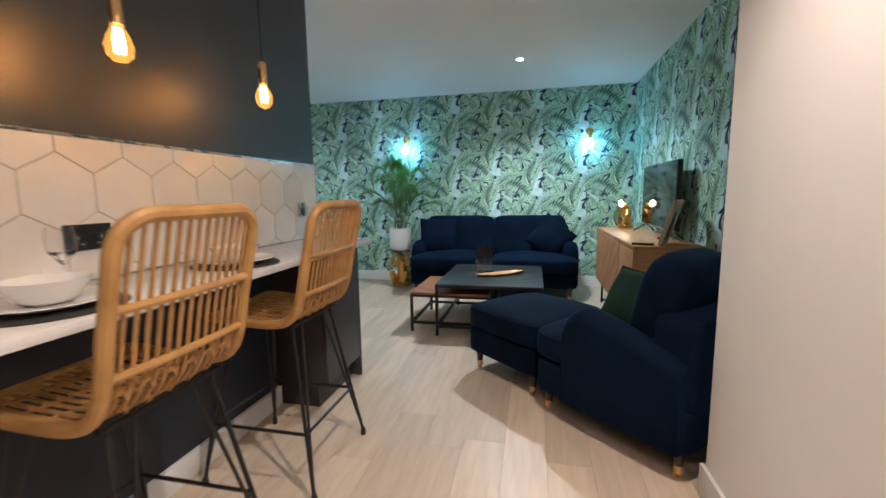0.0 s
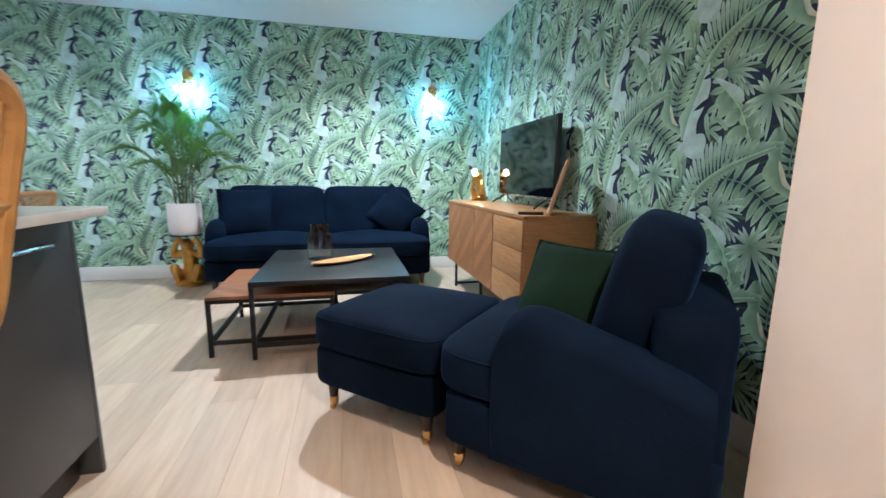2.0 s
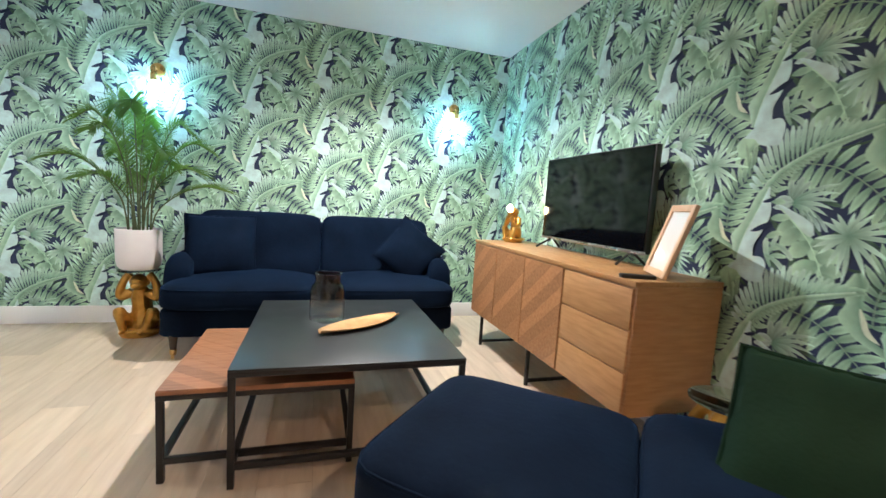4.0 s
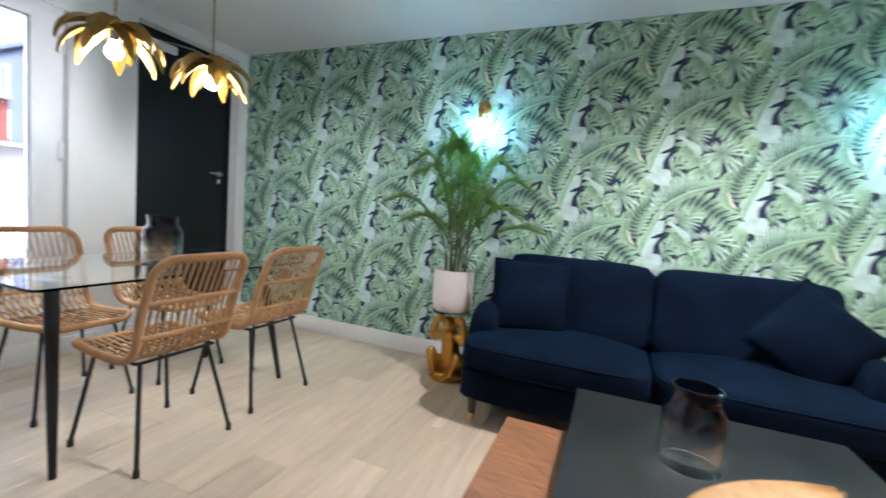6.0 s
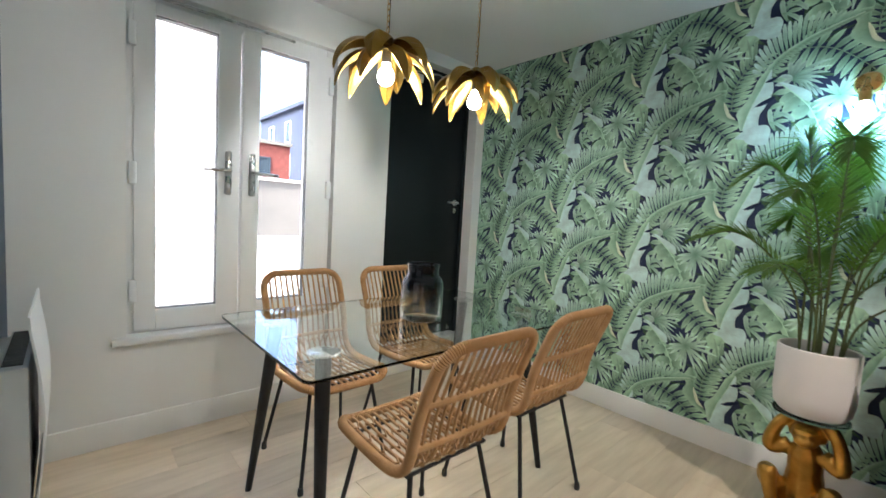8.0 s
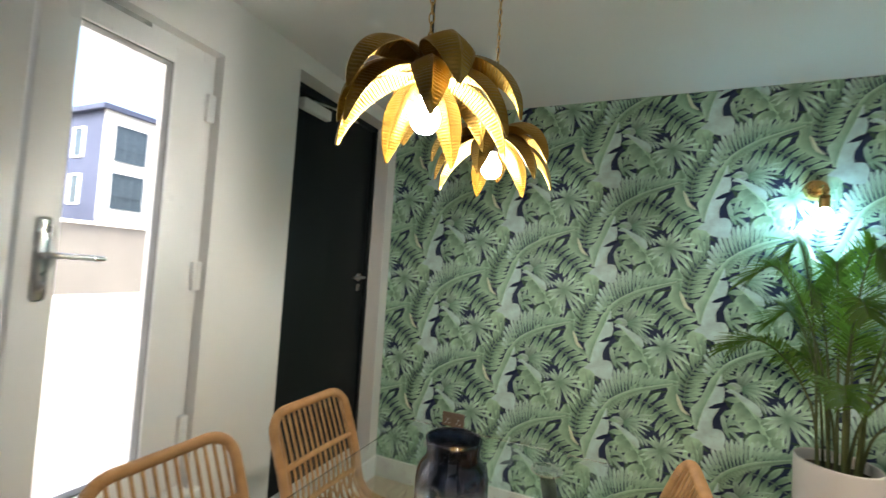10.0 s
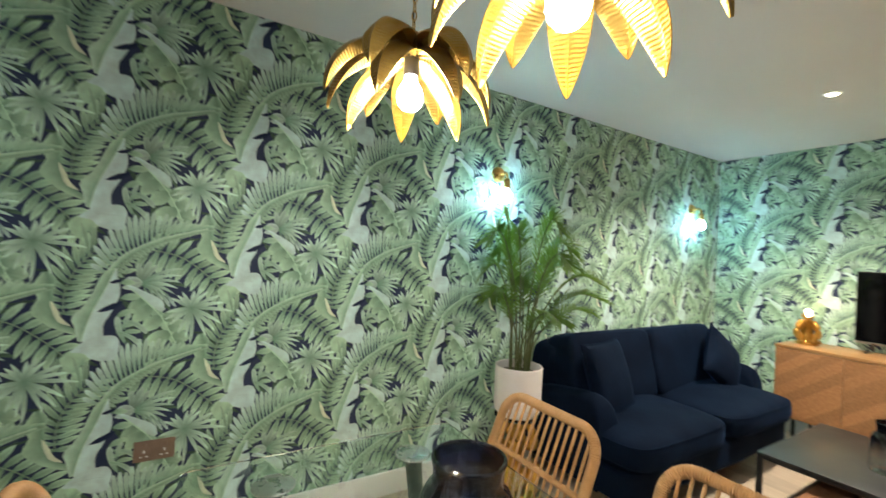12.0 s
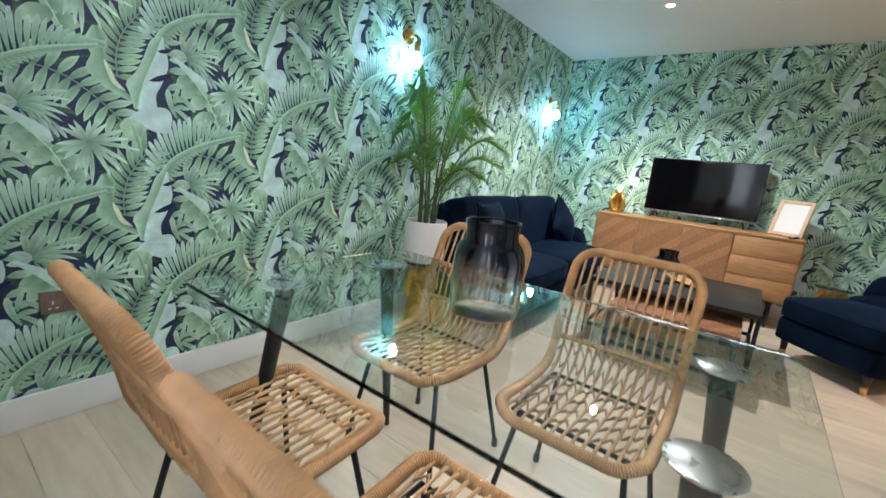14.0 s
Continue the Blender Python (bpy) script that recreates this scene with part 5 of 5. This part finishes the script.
end_cabinet()
structure("tile_backing", bx(TILE_X, TILE_X + 0.004, END_Y, SOUTH_DINING - 0.002, BAR_Z + 0.0, 1.366), GROUT, "grey grout between the wall tiles", "wall")
structure("tile_trim", bx(TILE_X, TILE_X + 0.014, END_Y, SOUTH_DINING + 0.001, 1.366, 1.376, 0.002), CHROME, "thin steel trim along the top of the tiles", "trim")
structure("tile_end_trim", bx(TILE_X + 0.004, TILE_X + 0.013, SOUTH_DINING - 0.006, SOUTH_DINING, BAR_Z, 1.366, 0.002), CHROME, "thin steel trim at the end of the tiles", "trim")


def hex_tiles():
    """Tall-pointed hexagons; whole ones share a mesh, cut ones have their own."""
    w = 0.217
    side = w / math.sqrt(3)
    shared = None
    for r in range(-2, 2):
        zc = 1.19 + r * side * 1.5
        for k in range(-16, 10):
            yc = 1.436 + w * (k + (0.5 if r % 2 else 0))
            poly = [(yc + (side - 0.0016) * math.sin(radians(60 * q)), zc + (side - 0.0016) * math.cos(radians(60 * q))) for q in range(6)]
            cut = clip_poly(clip_poly(poly, BAR_Z + 0.002, 1), 1.3655, -1)
            cut = [(b, a) for a, b in clip_poly(clip_poly([(b, a) for a, b in cut], END_Y + 0.002, 1), SOUTH_DINING - 0.007, -1)] if len(cut) > 2 else []
            if len(cut) < 3:
                continue
            whole = len(cut) == 6 and all(abs(a[0] - b[0]) + abs(a[1] - b[1]) < 1e-6 for a, b in zip(sorted(cut), sorted(poly)))
            if whole and shared:
                o = new("tile", shared)
                o.parent, o.matrix_basis = wall_kitchen, pose(TILE_X + 0.004, yc, zc)
                continue
            bm = bmesh.new()
            oy, oz = yc, zc
            my, mz = sum(p[0] for p in cut) / len(cut), sum(p[1] for p in cut) / len(cut)
            low = [bm.verts.new((0, a - oy, b - oz)) for a, b in cut]
            mid = [bm.verts.new((0.005, a - oy, b - oz)) for a, b in cut]
            top = [bm.verts.new((0.0065, (a + (my - a) * 0.02) - oy, (b + (mz - b) * 0.02) - oz)) for a, b in cut]
            bm.faces.new(top)
            n = len(cut)
            for q in range(n):
                bm.faces.new((low[q], low[(q + 1) % n], mid[(q + 1) % n], mid[q]))
                bm.faces.new((mid[q], mid[(q + 1) % n], top[(q + 1) % n], top[q]))
            bmesh.ops.recalc_face_normals(bm, faces=bm.faces)
            o = part("tile", bm, TILE, wall_kitchen, smooth=False, at=pose(TILE_X + 0.004, yc, zc))
            if whole:
                shared = o.data


hex_tiles()


def socket(m, label, plate, w=0.146, gangs=2, h=0.086):
    """A wall socket plate facing -y."""
    ob = thing("wall_socket", m, label, "socket")
    part("plate", bx(-w / 2, w / 2, -0.009, 0, -h / 2, h / 2, 0.003), plate, ob)
    for g in range(gangs):
        cx = 0 if gangs == 1 else (-0.036 + 0.072 * g)
        part("insert", bx(cx - 0.024, cx + 0.024, -0.0105, -0.006, -0.034, 0.012, 0.002), BLACK_PLASTIC if plate is not BRONZE else BRONZE, ob)
        pins = bx(cx - 0.003, cx + 0.003, -0.0112, -0.010, -0.006, 0.006)
        bx(cx - 0.015, cx - 0.006, -0.0112, -0.010, -0.024, -0.019, bm=pins)
        bx(cx + 0.006, cx + 0.015, -0.0112, -0.010, -0.024, -0.019, bm=pins)
        part("pin_holes", pins, GLOSS_WHITE if plate is BRONZE else CHROME, ob)
        part("rocker", bx(cx - 0.008, cx + 0.008, -0.013, -0.008, 0.018, 0.036, 0.002), plate if plate is BRONZE else BLACK_PLASTIC, ob)


socket(pose(-2.355, NORTH - 0.004, 0.475), "bronze double wall socket on the papered wall", BRONZE)
socket(pose(TILE_X + 0.012, 1.50, 1.045, 0, 0, 90), "black double wall socket on the tiles", BLACK_PLASTIC, 0.15)
socket(pose(TILE_X + 0.012, 2.80, 1.09, 0, 0, 90), "brushed steel switch plate on the tiles", CHROME, 0.086, 1)


# ---- on the bar ----
def place_setting(y, x=-0.10):
    tagged(part("placemat", lathe([(0.165, 0), (0.165, 0.004), (0.16, 0.006)], 40), SLATE, at=pose(x, y, BAR_Z)), "round dark slate placemat on the bar", "placemat", "place settings on the bar")
    tagged(part("plate", lathe([(0.075, 0.0), (0.08, 0.003), (0.12, 0.012), (0.142, 0.018), (0.142, 0.021), (0.115, 0.016), (0.075, 0.009), (0.0, 0.008)], 40, cap=False), PLATE_GLAZE, at=pose(x, y, BAR_Z + 0.006)), "white china dinner plate on the placemat", "plate", "place settings on the bar")
    tagged(part("bowl", lathe([(0.0, 0.0), (0.045, 0.0), (0.062, 0.012), (0.082, 0.04), (0.092, 0.06), (0.089, 0.06), (0.078, 0.04), (0.058, 0.016), (0.0, 0.01)], 40, cap=False), PLATE_GLAZE, at=pose(x, y, BAR_Z + 0.0155)), "white china bowl on the plate", "bowl", "place settings on the bar")


place_setting(1.19)
place_setting(1.86)
tagged(part("wine_glass", lathe([(0.032, 0), (0.032, 0.002), (0.004, 0.008), (0.0035, 0.08), (0.012, 0.09), (0.034, 0.12), (0.037, 0.15), (0.031, 0.19), (0.0295, 0.19), (0.0355, 0.15), (0.032, 0.122), (0.0, 0.095)], 24, cap=False), glass("thin_clear_glass", (1, 1, 1), 0, 1.3), at=pose(-0.25, 1.34, BAR_Z)), "clear stemmed wine glass on the bar", "glass").visible_shadow = False


# ---- ornaments ----
def jar(m, label, r, h):
    ob = thing("glass_jar", m, label, "vase")
    prof = [(0.80, 0.0), (0.97, 0.03), (1.0, 0.10), (1.0, 0.38), (0.99, 0.62), (0.95, 0.70), (0.86, 0.765), (0.755, 0.805), (0.73, 0.85), (0.735, 0.92), (0.76, 0.97), (0.765, 1.0)]
    th = 0.05
    wall = [(a * r, b * h) for a, b in prof] + [((a - th) * r, b * h) for a, b in prof[:0:-1]]
    part("body", lathe([(0.001, 0.0)] + wall + [(0.7 * r, 0.05 * h), (0.001, 0.05 * h)], 40, cap=False), VASE_GLASS, ob, "smoky glass, clear and crackled at the foot").visible_shadow = False
    ring = [(0.74 * r * math.cos(a), 0.74 * r * math.sin(a), h) for a in (k * math.tau / 40 for k in range(40))]
    part("rim", tube(ring, 0.045 * r, 8, True), VASE_GLASS, ob, "rolled smoky rim").visible_shadow = False


jar(pose(-1.80, 4.34, 0.7525), "large blue glass jar on the dining table", 0.092, 0.242)
jar(pose(0.625, 4.26, 0.44), "small smoky glass jar on the black coffee table", 0.085, 0.235)


def leaf_tray():
    bm = bmesh.new()
    n, h, g = 24, 8, []
    for i in range(n + 1):
        t = i / n
        w = 0.074 * math.sin(math.pi * (0.02 + 0.96 * t)) ** 0.7
        g.append([bm.verts.new((-0.24 + 0.48 * t, v * w, 0.004 + 0.014 * v * v + 0.008 * (2 * t - 1) ** 2)) for v in (k / h for k in range(-h, h + 1))])
    for i in range(n):
        for j in range(2 * h):
            bm.faces.new((g[i][j], g[i + 1][j], g[i + 1][j + 1], g[i][j + 1]))
    ex = bmesh.ops.extrude_face_region(bm, geom=bm.faces[:])
    for v in ex["geom"]:
        if isinstance(v, bmesh.types.BMVert):
            v.co.z -= 0.004
    tube([(0.235, 0, 0.011), (0.262, 0.004, 0.014)], 0.004, 6, bm=bm)
    bmesh.ops.recalc_face_normals(bm, faces=bm.faces)
    tagged(part("leaf_tray", bm, TRAY_GOLD, at=pose(0.785, 4.15, 0.4405, 0, 0, 35)), "gilt leaf-shaped tray on the black coffee table", "tray")


leaf_tray()


def limb(bm, pts, rs):
    tube(spline(pts, 5), [rs[min(int(i / 5), len(rs) - 1)] * (1 - (i % 5) / 5) + rs[min(int(i / 5) + 1, len(rs) - 1)] * ((i % 5) / 5) for i in range(5 * (len(pts) - 1) + 1)], 10, bm=bm)


def monkey(s, arms_up=True):
    """A squatting monkey in gilt resin, 0.46 high at s = 1; faces -y."""
    bm = bmesh.new()
    lathe([(0.115, 0.0), (0.12, 0.006), (0.118, 0.03), (0.10, 0.036)], 24, bm=bm)
    limb(bm, [(0, 0.035, 0.03), (0, 0.04, 0.10), (0, 0.03, 0.20), (0, 0.02, 0.28), (0, 0.01, 0.33)], [0.075, 0.078, 0.062, 0.062, 0.04])
    ball((0, -0.005, 0.375), 0.056, bm, 16, (0.95, 0.95, 1.05))
    ball((0, -0.055, 0.358), 0.03, bm, 14, (1.1, 0.9, 0.85))
    ball((0, -0.045, 0.392), 0.022, bm, 12, (1.7, 0.7, 0.6))
    for q in (-1, 1):
        ball((q * 0.055, 0.0, 0.375), 0.02, bm, 12, (0.5, 0.8, 1.1))
        limb(bm, [(q * 0.05, 0.02, 0.07), (q * 0.10, -0.03, 0.13), (q * 0.105, -0.055, 0.18), (q * 0.085, -0.07, 0.10), (q * 0.06, -0.085, 0.045)], [0.05, 0.045, 0.034, 0.027, 0.024])
        ball((q * 0.058, -0.105, 0.042), 0.022, bm, 12, (0.9, 1.6, 0.6))
        if arms_up:
            limb(bm, [(q * 0.055, 0.015, 0.30), (q * 0.115, -0.005, 0.27), (q * 0.118, -0.01, 0.32), (q * 0.095, 0.0, 0.39), (q * 0.06, 0.005, 0.435)], [0.034, 0.030, 0.027, 0.024, 0.024])
        else:
            limb(bm, [(q * 0.055, 0.015, 0.30), (q * 0.10, -0.02, 0.24), (q * 0.085, -0.06, 0.21), (q * 0.05, -0.085, 0.27), (q * 0.03, -0.085, 0.33)], [0.034, 0.030, 0.026, 0.022, 0.022])
    limb(bm, [(0.03, 0.09, 0.05), (0.12, 0.07, 0.045), (0.13, -0.04, 0.045), (0.06, -0.10, 0.05), (-0.03, -0.105, 0.048)], [0.018, 0.017, 0.016, 0.014, 0.01])
    for v in bm.verts:
        v.co *= s
    return bm


def statue(name, m, s, label, category, arms_up=True):
    ob = part(name, monkey(s, arms_up), GOLD)
    ob.matrix_basis = m
    rm = ob.modifiers.new("skin", "REMESH")
    rm.mode, rm.voxel_size, rm.use_smooth_shade = "VOXEL", 0.0055 * max(s, 0.6), True
    sm = ob.modifiers.new("soft", "SMOOTH")
    sm.factor, sm.iterations = 0.5, 3
    return tagged(ob, label, category)


statue("monkey_stand", pose(-0.61, 5.52, 0, 0, 0, -8), 1.0, "gilt squatting monkey plant stand with raised arms", "plant stand")
tagged(part("glass_plate", lathe([(0.125, 0.0), (0.128, 0.002), (0.128, 0.008), (0.125, 0.01)], 32), GLASS_TOP, at=pose(-0.61, 5.52, 0.458)), "round clear glass plate on the monkey stand", "glass plate")
statue("monkey_side_table", pose(1.95, 3.18, 0, 0, 0, -80), 0.93, "gilt squatting monkey side table beside the sideboard", "side table")
tagged(part("glass_plate", lathe([(0.125, 0.0), (0.128, 0.002), (0.128, 0.008), (0.125, 0.01)], 32), GLASS_TOP, at=pose(1.95, 3.18, 0.427)), "round clear glass plate on the gilt side table", "glass plate")


def monkey_lamp():
    ob = thing("table_lamp", pose(2.0, 5.03, 0.80, 0, 0, -70), "small gilt monkey lamp holding a glowing bulb", "table lamp")
    st = part("statuette", monkey(0.60, False), GOLD, ob, "gilt monkey figure")
    rm = st.modifiers.new("skin", "REMESH")
    rm.mode, rm.voxel_size, rm.use_smooth_shade = "VOXEL", 0.0035, True
    part("lamp_holder", lathe([(0.012, 0.185), (0.013, 0.19), (0.013, 0.222), (0.01, 0.227)], 14, cy=-0.058), GOLD, ob)
    part("bulb", lathe([(0.009, 0.227), (0.014, 0.237), (0.02, 0.252), (0.019, 0.269), (0.008, 0.282), (0.001, 0.284)], 16, cy=-0.058), LAMP_GLOW, ob, "glowing warm bulb")


monkey_lamp()


def photo_frame():
    ob = thing("photo_frame", pose(1.965, 3.59, 0.803, 0, 17, -27), "pale wooden photo frame with a blank white mount", "photo frame")
    w, h, t = 0.13, 0.32, 0.03
    fr = bx(-0.012, 0.006, -w, -w + t, 0, h, 0.002)
    bx(-0.012, 0.006, w - t, w, 0, h, 0.002, bm=fr)
    bx(-0.012, 0.006, -w + t, w - t, 0, t, 0.002, bm=fr)
    bx(-0.012, 0.006, -w + t, w - t, h - t, h, 0.002, bm=fr)
    part("moulding", fr, PHOTO_WOOD, ob)
    part("mount", bx(-0.004, 0.004, -w + t, w - t, t, h - t), MOUNT, ob, smooth=False)
    part("strut", bx(0.006, 0.01, -0.025, 0.025, 0.03, 0.24, 0.001), BLACK_PLASTIC, ob)


photo_frame()
tagged(part("remote_control", bx(-0.02, 0.02, -0.07, 0.07, 0, 0.016, 0.005, 3), BLACK_PLASTIC, at=pose(1.82, 3.53, 0.80, 0, 0, 70)), "black remote control on the sideboard", "remote control")


def palm():
    rnd = random.Random(11)
    ob = thing("potted_palm", pose(-0.61, 5.52, 0.468), "areca palm in a white pot on the gilt stand", "plant")
    part("pot", lathe([(0.085, 0.0), (0.11, 0.006), (0.128, 0.03), (0.135, 0.08), (0.136, 0.28), (0.132, 0.284), (0.127, 0.28), (0.126, 0.235)], 40, cap=False), POT_GLAZE, ob, "white ceramic pot")
    part("soil", lathe([(0.001, 0.238), (0.07, 0.242), (0.1265, 0.236)], 24, cap=False), SOIL, ob)
    for i in range(16):
        az = i * 2.399 + rnd.uniform(-0.25, 0.25)
        tall = ((i * 7) % 16) / 15
        h = 0.36 + 0.56 * tall
        reach = 0.43 - 0.24 * tall + rnd.uniform(-0.03, 0.04)
        dx, dy = math.cos(az), math.sin(az)
        reach *= 0.50 if dy > 0.3 else 1.0
        b = Vector((0.075 * dx * rnd.random(), 0.075 * dy * rnd.random(), 0.235))
        rib = spline([b, b + Vector((dx * reach * 0.10, dy * reach * 0.10, h * 0.48)), b + Vector((dx * reach * 0.42, dy * reach * 0.42, h * 0.84)), b + Vector((dx * reach * 0.78, dy * reach * 0.78, h * 1.0)), b + Vector((dx * reach * 1.12, dy * reach * 1.12, h * 0.93))], 17)
        n = len(rib)
        st = part("stem", tube(rib, [0.0058 * (1 - 0.75 * k / n) for k in range(n)], 6), PALM_STEM, ob)
        bm = bmesh.new()
        start = int(n * 0.36)
        for k in range(start, n - 1):
            p = rib[k].lerp(rib[k + 1], rnd.random())
            t = (rib[k + 1] - rib[k]).normalized()
            side = t.cross(Vector((0, 0, 1))).normalized()
            u = (k - start) / (n - start)
            ln = 0.150 * math.sin(math.pi * (0.22 + 0.68 * u)) ** 0.7 * rnd.uniform(0.9, 1.08)
            for q in (-1, 1):
                d = (side * q * (0.80 - 0.35 * u) + t * (0.60 + 0.4 * u) + Vector((0, 0, 0.30))).normalized()
                droop = rnd.uniform(0.02, 0.05)
                wv = (t - d * t.dot(d)).normalized()
                row = []
                for f, wd in ((0, 0.0018), (0.25, 0.0037), (0.6, 0.0032), (0.85, 0.0017), (1.0, 0.0004)):
                    c = p + d * ln * f - Vector((0, 0, droop * f * f))
                    row.append((bm.verts.new(c - wv * wd), bm.verts.new(c + Vector((0, 0, 0.0025 * (1 - f)))), bm.verts.new(c + wv * wd)))
                for a, b2 in zip(row, row[1:]):
                    bm.faces.new((a[0], a[1], b2[1], b2[0]))
                    bm.faces.new((a[1], a[2], b2[2], b2[1]))
        part("frond", bm, PALM, st)


palm()


def heater():
    ob = thing("panel_heater", pose(-2.43, SOUTH_DINING, 0), "white electric panel heater with a bowed front, on the wall", "heater")
    part("bracket", bx(-0.20, 0.24, 0.0, 0.03, 0.27, 0.66, 0.003), GLOSS_WHITE, ob)
    part("body", bx(-0.25, 0.25, 0.03, 0.099, 0.19, 0.67, 0.006), GLOSS_WHITE, ob)
    gr = bmesh.new()
    for k in range(14):
        bx(-0.22 + 0.032 * k, -0.198 + 0.032 * k, 0.037, 0.085, 0.668, 0.672, bm=gr)
    part("vent_grille", gr, BLACK_PLASTIC, ob)
    bm = bmesh.new()
    rows = []
    for i in range(15):
        t = i / 14
        z = 0.17 + 0.66 * t
        y = 0.100 + 0.030 * math.sin(math.pi * min(1, t * 1.05))
        rows.append([bm.verts.new((x, y, z)) for x in (-0.27, 0.27)] + [bm.verts.new((x, y + 0.006, z)) for x in (0.27, -0.27)])
    for a, b in zip(rows, rows[1:]):
        for k in range(4):
            bm.faces.new((a[k], a[(k + 1) % 4], b[(k + 1) % 4], b[k]))
    bm.faces.new(rows[0])
    bm.faces.new(rows[-1][::-1])
    bmesh.ops.recalc_face_normals(bm, faces=bm.faces)
    part("front_panel", bm, GLOSS_WHITE, ob, "bowed white front panel")


heater()

# ---- floor planks ----
PW, PL = 0.19, 1.22
pl_ = bpy.data.meshes.new("plank")
b_ = bx(-PW / 2 + 0.0003, PW / 2 - 0.0003, -PL / 2 + 0.0003, PL / 2 - 0.0003, -0.0075, 0, 0.0008, 1)
b_.to_mesh(pl_)
b_.free()
pl_.materials.append(OAK_FLOOR)
rnd_ = random.Random(3)


def lay_planks(x0, x1, y0, y1):
    """Rows of planks over a rectangle; the last of a row is cut to fit."""
    rows = int(round((x1 - x0) / PW)) + 1
    for i in range(rows):
        x = x0 + PW * (i + 0.5)
        if x - PW / 2 > x1 - 0.01:
            continue
        wide = min(PW, x1 - (x - PW / 2))
        y = y0 - rnd_.uniform(0, PL)
        while y < y1:
            a, b = max(y, y0), min(y + PL, y1)
            if b - a > 0.02:
                if b - a > PL - 0.001 and wide > PW - 0.001:
                    o = new("plank", pl_)
                    o.parent, o.matrix_basis = floor, pose(x, y + PL / 2, 0, 0, 0, 180 * (i % 2))
                else:
                    cx, cy = x - PW / 2 + wide / 2, (a + b) / 2
                    part("plank", bx(-wide / 2 + 0.0003, wide / 2 - 0.0003, a - cy + 0.0003, b - cy - 0.0003, -0.0075, 0, 0.0008, 1), OAK_FLOOR, floor, smooth=False, at=pose(cx, cy, 0))
            y += PL


lay_planks(WEST, TILE_X, SOUTH_DINING, NORTH)
lay_planks(TILE_X, JAMB_X, END_Y, NORTH)
lay_planks(JAMB_X, EAST, JAMB_Y, NORTH)
